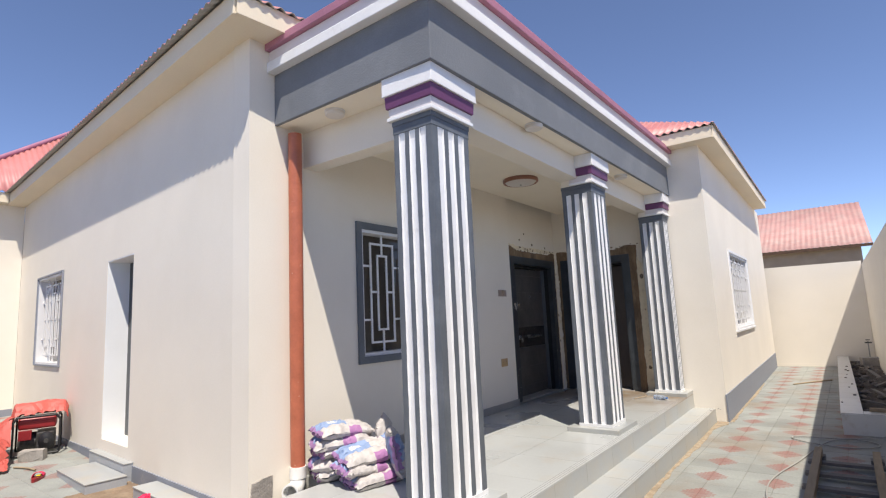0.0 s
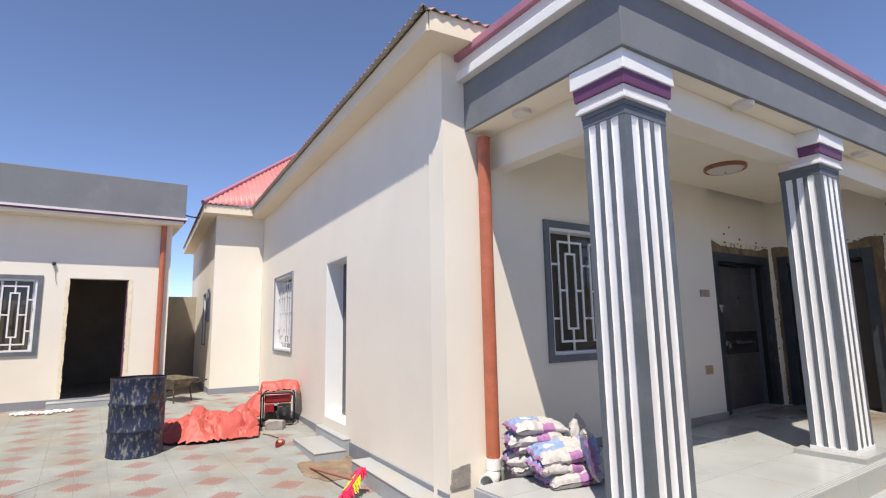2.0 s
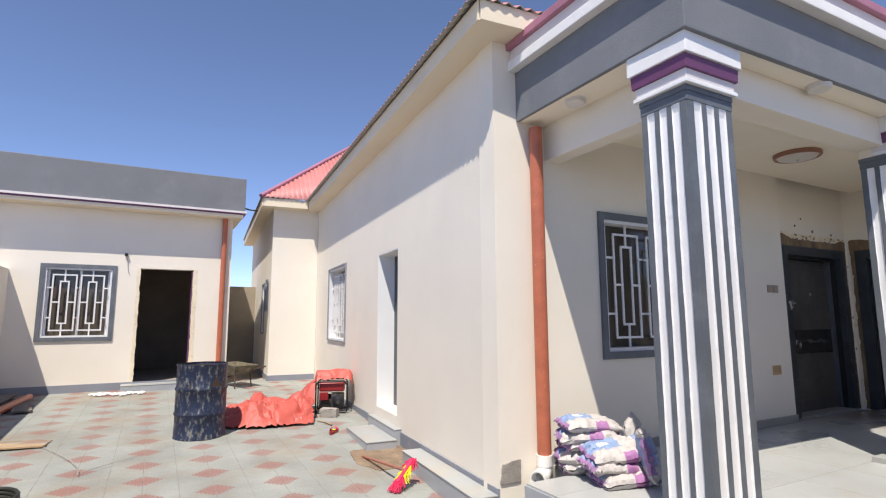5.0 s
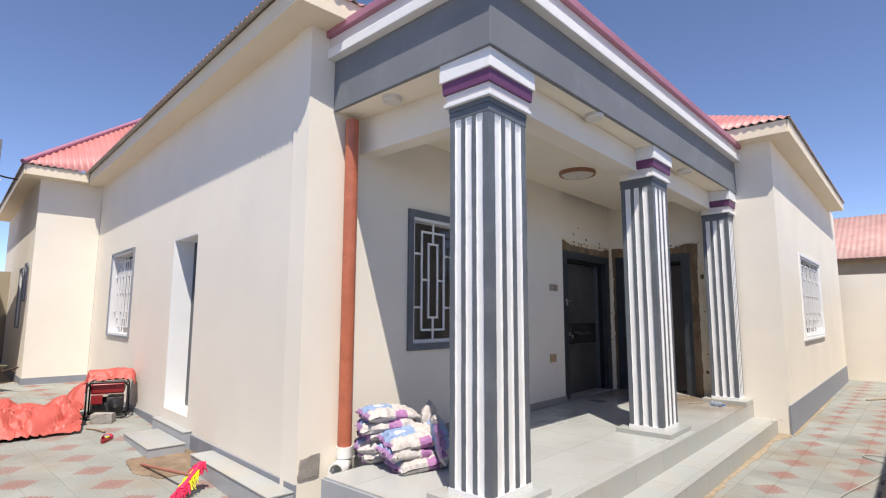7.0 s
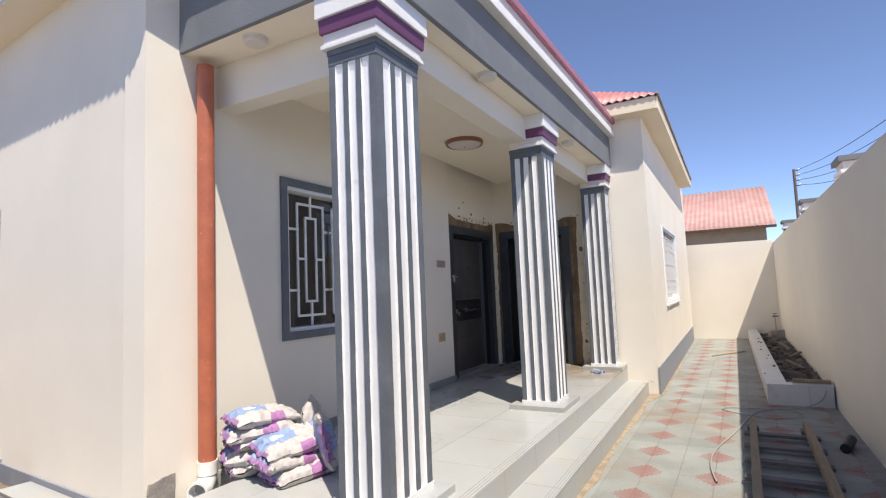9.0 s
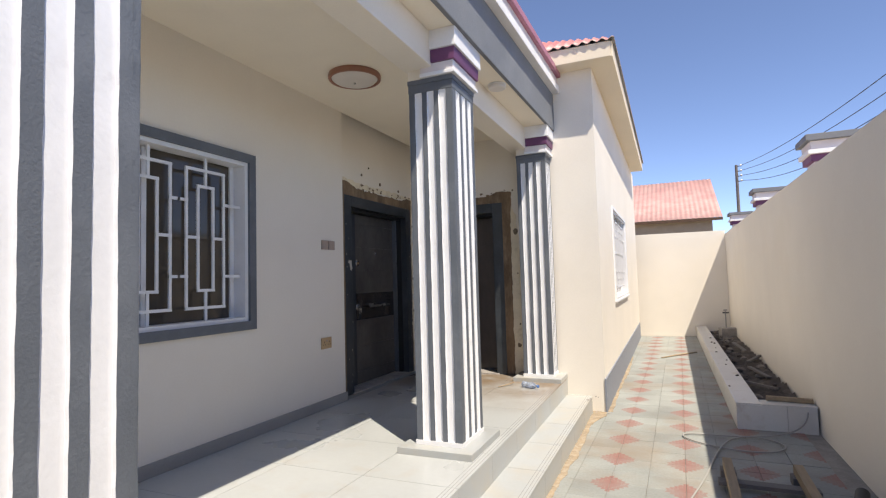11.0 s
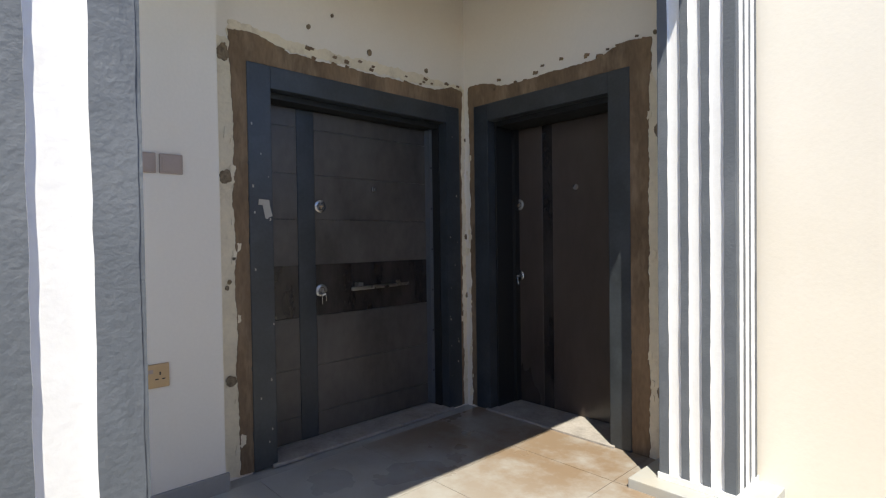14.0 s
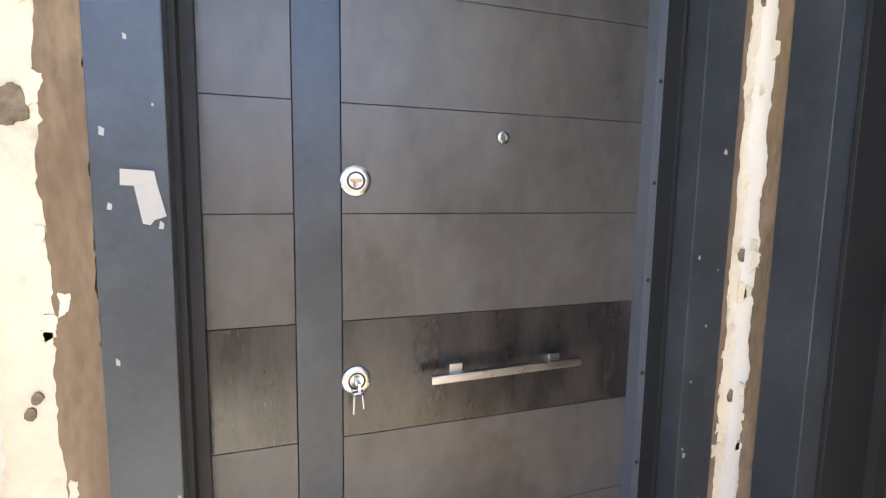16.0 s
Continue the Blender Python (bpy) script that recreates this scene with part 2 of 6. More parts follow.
def pavement_material():
    """Pale greenish cement tiles with terracotta lozenges, dusty and worn."""
    m = mat("patterned cement tile", (0.283, 0.297, 0.28), 0.7, var=0.15, scale=2.2, fine=50, bump=0.25, stain=(0.25, 0.19, 0.135), stain_at=(0.48, 0.78), stain_scale=0.9, rnd=0.09)
    t = m.node_tree
    b = t.nodes["Principled BSDF"]
    src = b.inputs["Base Color"].links[0].from_socket
    geo = t.nodes.new("ShaderNodeNewGeometry")
    sep = t.nodes.new("ShaderNodeSeparateXYZ")
    t.links.new(geo.outputs["Position"], sep.inputs[0])

    def f(op, a, c, d=None):
        n = t.nodes.new("ShaderNodeMath")
        n.operation = op
        for i, v in enumerate((a, c) if d is None else (a, c, d)):
            if isinstance(v, (int, float)):
                n.inputs[i].default_value = v
            else:
                t.links.new(v, n.inputs[i])
        return n.outputs[0]
    skew = f("ADD", sep.outputs[0], f("MULTIPLY", f("SUBTRACT", sep.outputs[1], CY), -SKEW))
    ax = f("ABSOLUTE", f("SUBTRACT", f("FRACT", f("DIVIDE", f("ADD", skew, 100 * PX - CX + PX / 2), PX), 0), 0.5), 0)
    ay = f("ABSOLUTE", f("SUBTRACT", f("FRACT", f("DIVIDE", f("ADD", sep.outputs[1], 100 * PY - CY + PY / 2), PY), 0), 0.5), 0)
    s = f("ADD", f("MULTIPLY", ax, 1.1), f("MULTIPLY", ay, 1.18))
    s = f("MAXIMUM", s, f("MULTIPLY", ax, 1.28))
    wob = f("MULTIPLY", f("SINE", f("MULTIPLY", f("SUBTRACT", ax, ay), 58.0), 0), 0.03)
    nz = t.nodes.new("ShaderNodeTexNoise")
    nz.inputs["Scale"].default_value = 22
    nz.inputs["Detail"].default_value = 5
    s = f("ADD", f("ADD", s, wob), f("MULTIPLY", f("SUBTRACT", nz.outputs["Fac"], 0.5), 0.11))
    soft = t.nodes.new("ShaderNodeMapRange")
    soft.inputs["From Min"].default_value, soft.inputs["From Max"].default_value = 0.352, 0.318
    t.links.new(s, soft.inputs["Value"])
    mask = soft.outputs[0]
    ring = f("MULTIPLY", f("GREATER_THAN", s, 0.22), f("LESS_THAN", s, 0.25))
    mask = f("SUBTRACT", mask, f("MULTIPLY", ring, 0.35))
    big = t.nodes.new("ShaderNodeTexNoise")
    big.inputs["Scale"].default_value = 1.3
    big.inputs["Detail"].default_value = 4
    fade = t.nodes.new("ShaderNodeMapRange")
    fade.inputs["From Min"].default_value, fade.inputs["From Max"].default_value = 0.35, 0.62
    fade.inputs["To Min"].default_value, fade.inputs["To Max"].default_value = 0.82, 0.52
    t.links.new(big.outputs["Fac"], fade.inputs["Value"])
    mc = t.nodes.new("ShaderNodeMix")
    mc.data_type = "RGBA"
    t.links.new(f("MULTIPLY", mask, fade.outputs[0]), mc.inputs[0])
    t.links.new(src, mc.inputs[6])
    mc.inputs[7].default_value = (0.265, 0.105, 0.088, 1)
    t.links.new(mc.outputs[2], b.inputs["Base Color"])
    return m


def dusty_floor(m):
    """Brown building dust trodden over the floor tiles before the doors."""
    t = m.node_tree
    b = t.nodes["Principled BSDF"]
    src = b.inputs["Base Color"].links[0].from_socket
    geo = t.nodes.new("ShaderNodeNewGeometry")
    sep = t.nodes.new("ShaderNodeSeparateXYZ")
    t.links.new(geo.outputs["Position"], sep.inputs[0])
    near = t.nodes.new("ShaderNodeMapRange")
    near.inputs["From Min"].default_value, near.inputs["From Max"].default_value = 6.9, 8.3
    t.links.new(sep.outputs[1], near.inputs["Value"])
    nz = t.nodes.new("ShaderNodeTexNoise")
    nz.inputs["Scale"].default_value, nz.inputs["Detail"].default_value, nz.inputs["Roughness"].default_value = 2.4, 9, 0.7
    t.links.new(geo.outputs["Position"], nz.inputs["Vector"])
    r = t.nodes.new("ShaderNodeMapRange")
    r.inputs["From Min"].default_value, r.inputs["From Max"].default_value = 0.24, 0.56
    t.links.new(nz.outputs["Fac"], r.inputs["Value"])
    f = t.nodes.new("ShaderNodeMath")
    f.operation = "MULTIPLY"
    t.links.new(near.outputs[0], f.inputs[0])
    t.links.new(r.outputs[0], f.inputs[1])
    mc = t.nodes.new("ShaderNodeMix")
    mc.data_type = "RGBA"
    t.links.new(f.outputs[0], mc.inputs[0])
    t.links.new(src, mc.inputs[6])
    mc.inputs[7].default_value = (0.235, 0.172, 0.118, 1)
    t.links.new(mc.outputs[2], b.inputs["Base Color"])


dusty_floor(PORC)
PX, PY, CX, CY = 0.505, 0.558, -0.645, 5.60
SKEW = 0.0155        # the paving runs with the house front, not quite with the axes
PAVE = pavement_material()


# ---- mesh helpers ----
def box(bm, x0, y0, z0, x1, y1, z1, m=None):
    r = bmesh.ops.create_cube(bm, size=1.0, matrix=Matrix.Translation(((x0 + x1) / 2, (y0 + y1) / 2, (z0 + z1) / 2)) @ Matrix.Diagonal((abs(x1 - x0), abs(y1 - y0), abs(z1 - z0), 1)))
    if m is not None:
        bmesh.ops.transform(bm, matrix=m, verts=r["verts"])
    return r["verts"]


def prism(bm, pts, z0, z1):
    """An upright block over an outline in x, y."""
    lo = [bm.verts.new((x, y, z0)) for x, y in pts]
    hi = [bm.verts.new((x, y, z1)) for x, y in pts]
    bm.faces.new(lo[::-1])
    bm.faces.new(hi)
    for k in range(len(pts)):
        j = (k + 1) % len(pts)
        bm.faces.new((lo[k], lo[j], hi[j], hi[k]))


def tube(bm, a, b, r, seg=16, r2=None):
    a, b = Vector(a), Vector(b)
    q = (b - a).to_track_quat("Z", "Y").to_matrix().to_4x4()
    return bmesh.ops.create_cone(bm, cap_ends=True, segments=seg, radius1=r, radius2=r if r2 is None else r2, depth=(b - a).length, matrix=Matrix.Translation((a + b) / 2) @ q)["verts"]


def lathe(bm, profile, seg=40, m=None):
    """A turned shape from (radius, height) pairs."""
    rings = [[bm.verts.new((r * math.cos(k * math.tau / seg), r * math.sin(k * math.tau / seg), z)) for k in range(seg)] for r, z in profile]
    for p, q in zip(rings, rings[1:]):
        for k in range(seg):
            bm.faces.new((p[k], p[(k + 1) % seg], q[(k + 1) % seg], q[k]))
    vs = [v for r in rings for v in r]
    if m is not None:
        bmesh.ops.transform(bm, matrix=m, verts=vs)
    return vs


def done(name, bm, material, parent=None, label="", category="", group="", kind="", bevel=0.0, smooth=False, m=None, seg=2):
    if bevel:
        bmesh.ops.bevel(bm, geom=list(bm.edges), offset=bevel, segments=seg, affect="EDGES", profile=0.6, clamp_overlap=True)
    bmesh.ops.recalc_face_normals(bm, faces=bm.faces)
    me = bpy.data.meshes.new(name)
    bm.to_mesh(me)
    bm.free()
    me.materials.append(material)
    if smooth:
        me.polygons.foreach_set("use_smooth", [True] * len(me.polygons))
        me.set_sharp_from_angle(angle=radians(40))
    ob = new(name, me)
    if m is not None:
        ob.matrix_world = m
    if parent is not None:
        ob.parent = parent
        ob.matrix_parent_inverse = parent.matrix_world.inverted()
    return tagged(ob, label, category, group, kind)


def part(name, bm, material, parent, label="", **kw):
    return done(name, bm, material, parent, label, **kw)


def slab(name, dims, material, parent=None, label="", category="", group="", kind="", bevel=0.0, m=None):
    bm = bmesh.new()
    box(bm, *dims)
    return done(name, bm, material, parent, label, category, group, kind, bevel, m=m)


def thing(name, m, label, category, group="", kind=""):
    ob = new(name)
    ob.empty_display_size = 0.1
    ob.matrix_world = m
    return tagged(ob, label, category, group, kind)


def cord(name, pts, r, material, parent=None, label="", category="", m=None):
    cu = bpy.data.curves.new(name, "CURVE")
    cu.dimensions = "3D"
    cu.bevel_depth = r
    cu.bevel_resolution = 2
    sp = cu.splines.new("NURBS")
    sp.points.add(len(pts) - 1)
    for p, c in zip(sp.points, pts):
        p.co = (*c, 1)
    sp.use_endpoint_u = True
    sp.order_u = 4
    cu.materials.append(material)
    ob = new(name, cu)
    if m is not None:
        ob.matrix_world = m
    if parent is not None:
        ob.parent = parent
        ob.matrix_parent_inverse = parent.matrix_world.inverted()
    return tagged(ob, label, category)


def wall(name, m, length, height, thick, holes=(), material=None, label="", z0=-0.1):
    """A wall along local x, its face at y = 0 and its body behind it, with openings (x0, x1, z0, z1) through it."""
    xs = sorted({0, length, *[h[0] for h in holes], *[h[1] for h in holes]})
    zs = sorted({z0, height, *[h[2] for h in holes], *[h[3] for h in holes]})
    cells = set()
    for i in range(len(xs) - 1):
        for k in range(len(zs) - 1):
            cx, cz = (xs[i] + xs[i + 1]) / 2, (zs[k] + zs[k + 1]) / 2
            if not any(h[0] < cx < h[1] and h[2] < cz < h[3] for h in holes):
                cells.add((i, k))
    bm = bmesh.new()
    vs = {}

    def v(i, j, k):
        if (i, j, k) not in vs:
            vs[i, j, k] = bm.verts.new((xs[i], j * thick, zs[k]))
        return vs[i, j, k]
    for i, k in cells:
        bm.faces.new((v(i, 0, k), v(i + 1, 0, k), v(i + 1, 0, k + 1), v(i, 0, k + 1)))
        bm.faces.new((v(i, 1, k), v(i, 1, k + 1), v(i + 1, 1, k + 1), v(i + 1, 1, k)))
        for di, dk, a, b in ((-1, 0, (i, k), (i, k + 1)), (1, 0, (i + 1, k), (i + 1, k + 1)), (0, -1, (i, k), (i + 1, k)), (0, 1, (i, k + 1), (i + 1, k + 1))):
            if (i + di, k + dk) not in cells:
                bm.faces.new((v(a[0], 0, a[1]), v(b[0], 0, b[1]), v(b[0], 1, b[1]), v(a[0], 1, a[1])))
    return done(name, bm, material or WALL, None, label, "wall", kind="structure", m=m)


def ground_z(x):
    return max(0.0, 0.034 * (-x - 2.5))


def jag(bm, pts, depth, seed=0, amp=0.012, step=0.03):
    """A flat patch of uneven outline in local x, z, with a thickness towards -y."""
    out = []
    step = step * 0.35
    for (ax, az), (bx, bz) in zip(pts, pts[1:] + pts[:1]):
        n = max(1, int(math.hypot(bx - ax, bz - az) / step))
        for k in range(n):
            f = k / n
            p = Vector((ax + (bx - ax) * f, seed * 3.7, az + (bz - az) * f))
            w = 1.1 * noise.noise_vector(p * (0.35 / step)) * 0.6 + noise.noise_vector(p * (0.11 / step)) * 1.1 + 0.5 * noise.noise_vector(p * (0.9 / step))
            out.append((p.x + amp * w.x, p.z + amp * w.z))
    front = [bm.verts.new((x, -depth, z)) for x, z in out]
    back = [bm.verts.new((x, 0.01, z)) for x, z in out]
    bm.faces.new(front)
    for k in range(len(out)):
        j = (k + 1) % len(out)
        bm.faces.new((front[k], back[k], back[j], front[j]))

# ---- plan ----
PB, LWY = -3.10, 2.97          # face of the porch's back wall; the side wall's corner
FLOOR, CEILZ, BEAMZ = 0.36, 3.21, 2.97
RWX, RWY, ENDY, CWX = -0.865, 8.78, 16.63, 1.10
LM = pose(PB, LWY, 0, 0, 0, -4.8)    # the side wing is not quite square: local x runs back towards the porch
TH = 0.22
WING_U, WING_N = 7.85, -0.95

# ground
bm = bmesh.new()
rows = []
for x in (-2500, -60, -11.5, -2.5, 60, 2500):
    z = ground_z(max(x, -11.5)) - 0.05
    rows.append([bm.verts.new((x, y, z)) for y in (-2500, -40, 40, 2500)])
for a, b in zip(rows, rows[1:]):
    for k in range(3):
        bm.faces.new((a[k], b[k], b[k + 1], a[k + 1]))
done("ground", bm, SAND, label="dry dusty brown earth", category="ground", kind="structure")

# side wing: wall with a window and a door opening
wall("wall_side", LM @ pose(-WING_U, 0, 0), WING_U - 0.06, 3.9, 0.34, [(WING_U - 6.55, WING_U - 5.12, 1.14, 2.5), (WING_U - 3.27, WING_U - 2.43, 0.395, 2.41)], label="cream painted side wall of the house")
wall("wall_porch_back", pose(PB, LWY + 0.0, 0, 0, 0, 90), 7.045 - LWY, 3.9, TH, [(4.13 - LWY, 5.80 - LWY, 1.20, 2.48)], label="cream painted back wall of the porch")
wall("wall_door_recess", pose(PB - 0.11, 7.045, 0, 0, 0, 90), RWY - 7.045 + 0.3, 3.9, 0.4, [(0.175, 1.565, 0.30, 2.425)], label="cream wall round the first steel door")
wall("wall_porch_end", pose(PB - 0.11, RWY, 0), RWX - PB + 0.11, 3.9, 0.4, [(0.10, 1.24, 0.30, 2.425)], label="cream end wall of the porch with the second door")
wall("wall_front", pose(RWX, RWY + 0.4, 0, 0, 0, 90), 16.2 - RWY - 0.4, 3.9, TH, [(10.42 - RWY - 0.4, 12.71 - RWY - 0.4, 1.165, 2.475)], label="cream front wall of the house with a window")
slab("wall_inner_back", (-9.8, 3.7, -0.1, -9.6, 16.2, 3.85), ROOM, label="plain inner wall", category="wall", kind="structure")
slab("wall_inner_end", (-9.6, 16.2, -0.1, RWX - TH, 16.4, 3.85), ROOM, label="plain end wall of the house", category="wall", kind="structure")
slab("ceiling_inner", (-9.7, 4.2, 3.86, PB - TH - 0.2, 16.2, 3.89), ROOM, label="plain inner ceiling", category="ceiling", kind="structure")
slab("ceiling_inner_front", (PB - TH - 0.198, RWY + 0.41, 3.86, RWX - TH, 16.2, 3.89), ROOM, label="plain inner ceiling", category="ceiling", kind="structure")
# projecting end of the side wing
wall("wall_wing_front", LM @ pose(-WING_U, WING_N, 0, 0, 0, 90), -WING_N - 0.003, 3.9, TH, label="cream wall of the projecting wing")
wall("wall_wing_side", LM @ pose(-WING_U - 6, WING_N, 0), 6 - TH - 0.003, 3.9, TH, [(4.15, 4.75, 1.25, 2.35), (5.05, 5.35, 1.75, 2.4)], label="cream side wall of the projecting wing")
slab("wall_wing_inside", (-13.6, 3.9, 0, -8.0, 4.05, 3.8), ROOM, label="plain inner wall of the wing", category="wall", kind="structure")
# yard walls
wall("wall_compound_front", pose(1.095, ENDY + 0.2, 0, 0, 0, -90.35), ENDY + 0.2 + 14, 2.41, 0.2, label="high cream compound wall along the alley")
wall("wall_compound_end", pose(-9, ENDY, 0), CWX + 9 - 0.008, 2.49, 0.2, label="high cream compound wall closing the alley")
wall("wall_compound_side", pose(-3.5, -1.65, 0, 0, 0, 180), 10.2, 2.41, 0.2, label="cream compound wall beside the yard")
wall("wall_compound_back", pose(-3.3, -13.9, 0, 0, 0, 90), 12.05, 2.41, 0.2, label="cream compound wall behind the yard")
wall("wall_compound_gate", pose(CWX + 0.2, -13.9, 0, 0, 0, 180), 4.7, 2.41, 0.2, label="cream compound wall at the far side")
wall("wall_passage", pose(-15.1, 1.9, 0, 0, 0, 90), 3.6, 2.45, 0.2, material=BACKW, label="plain wall closing the passage")

# skirtings
slab("baseboard_front", (RWX - 0.005, RWY - 0.012, -0.05, RWX + 0.014, 16.2, 0.36), SKIRT, label="grey painted wall base along the alley", category="baseboard", kind="structure")
slab("baseboard_porch", (PB - 0.005, 3.475, FLOOR, PB + 0.016, 7.06, FLOOR + 0.085), PSKIRT, label="grey tiled skirting of the porch", category="baseboard", kind="structure", bevel=0.004)
slab("baseboard_side", (-WING_U, -0.014, -0.1, -0.0, 0.005, 0.245), SKIRT, label="grey painted wall base of the side wall", category="baseboard", kind="structure", m=LM)
slab("baseboard_wing", (-WING_U - 6, WING_N - 0.014, -0.1, -WING_U + 0.014, WING_N + 0.004, 0.40), SKIRT, label="grey painted wall base of the wing", category="baseboard", kind="structure", m=LM)
slab("baseboard_wing_front", (-WING_U - 0.004, WING_N + 0.005, -0.1, -WING_U + 0.014, -0.015, 0.40), SKIRT, label="grey painted wall base of the wing", category="baseboard", kind="structure", m=LM)

# porch roof: ceiling, beams, soffit, parapet
PX0, PY0 = -1.425, 3.17       # outer corner of the parapet
PXF, PYL = -1.31, 3.205        # its far end along the front, its end at the house
bm = bmesh.new()
prism(bm, [(PB, PYL + 0.022), (PX0 - 0.022, PY0 + 0.022), (PXF - 0.022, RWY), (PB, RWY)], CEILZ, CEILZ + 0.14)
done("ceiling", bm, CEIL, label="cream painted porch ceiling", category="ceiling", kind="structure")
slab("trim_beam_front", (-1.80, PY0 + 0.22, BEAMZ, -1.585, RWY, CEILZ + 0.001), WALL, label="cream painted beam over the columns", category="beam", kind="structure", bevel=0.006)
slab("trim_beam_side", (PB, 3.50, 2.897, -1.805, 3.665, CEILZ + 0.002), WALL, label="cream painted beam at the porch side", category="beam", kind="structure", bevel=0.006)
ZG, ZW, ZT = 3.645, 3.80, 3.90


def ring(name, off, z0, z1, material, label, thick=0.12):
    """One band of the parapet, round the open side and the front."""
    bm = bmesh.new()
    prism(bm, [(PB, PYL - off), (PX0 + off, PY0 - off), (PXF + off, RWY - 0.001), (PXF - thick, RWY - 0.001), (PX0 - thick, PY0 + thick), (PB, PYL + thick)], z0, z1)
    return done(name, bm, material, label=label, category="parapet", kind="structure", bevel=0.006)


ring("trim_parapet", 0.0, CEILZ - 0.006, ZG, GREYP, "slate grey painted parapet of the porch", thick=0.03)
ring("trim_cornice", 0.075, ZG, ZG + 0.085, WHITE, "white painted cornice on the parapet")
ring("trim_cornice_top", 0.055, ZG + 0.0855, ZW + 0.03, LILAC, "pale lilac painted band on the parapet")
ring("trim_coping", 0.095, ZW + 0.031, ZT, ROSE, "rose painted coping on the parapet")
slab("roof_porch", (PB, PYL + 0.125, ZG, PX0 - 0.125, RWY, ZG + 0.1), CEMENT, label="flat cement porch roof", category="roof", kind="structure")


# roofs of corrugated sheet
def corrugated(name, m, width, run_max, slope, left, right, label, parent, material=ROOF, pitch=0.105, amp=0.016):
    """A sloping sheet roof: eave along local x at the origin, rising towards +y; left and right are the sideways run of each end per metre of rise (1 for a hip, -1 for a valley)."""
    bm = bmesh.new()
    n = int(width / pitch * 6)
    prev = None
    for k in range(n + 1):
        x = width * k / n
        z = amp * math.sin(x / pitch * math.tau)
        run = run_max
        if left > 0:
            run = min(run, x / left)
        if right > 0:
            run = min(run, (width - x) / right)
        cur = [bm.verts.new((x, r, z + r * math.tan(slope))) for r in (0, max(run, 0.001))]
        if prev:
            bm.faces.new((prev[0], cur[0], cur[1], prev[1]))
        prev = cur
    ob = part(name, bm, material, parent, label, smooth=True, m=m)
    if ob.data.polygons[len(ob.data.polygons) // 2].normal.z < 0:
        ob.data.flip_normals()
    so = ob.modifiers.new("thickness", "SOLIDIFY")
    so.thickness = 0.006
    so.material_offset, so.material_offset_rim = 1, 1
    ob.data.materials.append(ROOFUND)
    return ob


def eaves(name, m, x0, x1, over, z, parent, fasc=0.17, back=0.4):
    """A boxed eave: fascia board and soffit board along local x."""
    bm = bmesh.new()
    box(bm, x0, -over - 0.02, z, x1, -over, z + fasc)
    part("fascia", bm, SOFFIT, parent, "cream painted fascia board", m=m, bevel=0.003)
    bm = bmesh.new()
    box(bm, x0, -over, z + 0.004, x1, 0.02, z + 0.022)
    part("soffit", bm, SOFFIT, parent, "cream painted soffit board", m=m)


SL = radians(29)
EZ = 3.88
roof_l = thing("roof_side_wing", LM, "red corrugated hipped roof with cream boxed eaves", "roof", kind="structure")
OV = 0.245
corrugated("sheet", LM @ pose(-WING_U - 0.0, -OV - 0.09, EZ + 0.172), WING_U + OV + 0.05, 4.0, SL, 0, 1, "", roof_l)
corrugated("sheet", LM @ pose(OV + 0.05, -OV - 0.09, EZ + 0.172, 0, 0, 90), 8.5, 4.0, SL, 1, 0, "", roof_l)
eaves("eave", LM, -WING_U, OV, OV, EZ, roof_l)
eaves("eave", LM @ pose(0, 0, 0, 0, 0, 90), -OV + 0.002, 3.0, OV, EZ + 0.001, roof_l)
roof_w = thing("roof_wing_end", LM, "red corrugated hipped roof over the projecting wing", "roof", kind="structure")
corrugated("sheet", LM @ pose(-WING_U - 6.3, WING_N - OV - 0.05, EZ + 0.19), 6.3 + OV, 3.3, radians(41), 0, 1, "", roof_w)
corrugated("sheet", LM @ pose(-WING_U + OV + 0.05, WING_N - OV - 0.05, EZ + 0.19, 0, 0, 90), 7.0, 3.3, radians(41), 1, 0, "", roof_w)
bm = bmesh.new()
hip0 = Vector((-WING_U + OV + 0.05, WING_N - OV - 0.05, EZ + 0.20))
tube(bm, hip0, hip0 + 3.3 * Vector((-1, 1, math.tan(radians(41)))), 0.045, 12)
part("hip_cap", bm, ROSE, roof_w, "rose painted hip capping", m=LM, smooth=True)
eaves("eave", LM @ pose(0, WING_N, 0), -WING_U - 6.2, -WING_U + OV, OV, EZ + 0.002, roof_w)
eaves("eave", LM @ pose(-WING_U, 0, 0, 0, 0, 90), WING_N - OV + 0.002, -OV - 0.03, OV, EZ + 0.003, roof_w)
roof_r = thing("roof_front", pose(0, 0, 0), "red corrugated hipped roof with cream boxed eaves", "roof", kind="structure")
RE = pose(RWX, 0, 0, 0, 0, 90)
RO = 0.24
corrugated("sheet", pose(RWX + RO + 0.05, RWY - RO - 0.05, EZ + 0.185, 0, 0, 90), 15.6 - RWY + RO, 3.2, SL, 1, 1, "", roof_r)
corrugated("sheet", pose(-8.5, RWY - RO - 0.05, EZ + 0.185), 8.5 + RWX + RO + 0.05, 3.2, SL, 0, 1, "", roof_r)
eaves("eave", RE, RWY - RO, 15.5, RO, EZ + 0.001, roof_r)
eaves("eave", pose(0, RWY, 0), -3.0, RWX + RO - 0.001, RO, EZ, roof_r)

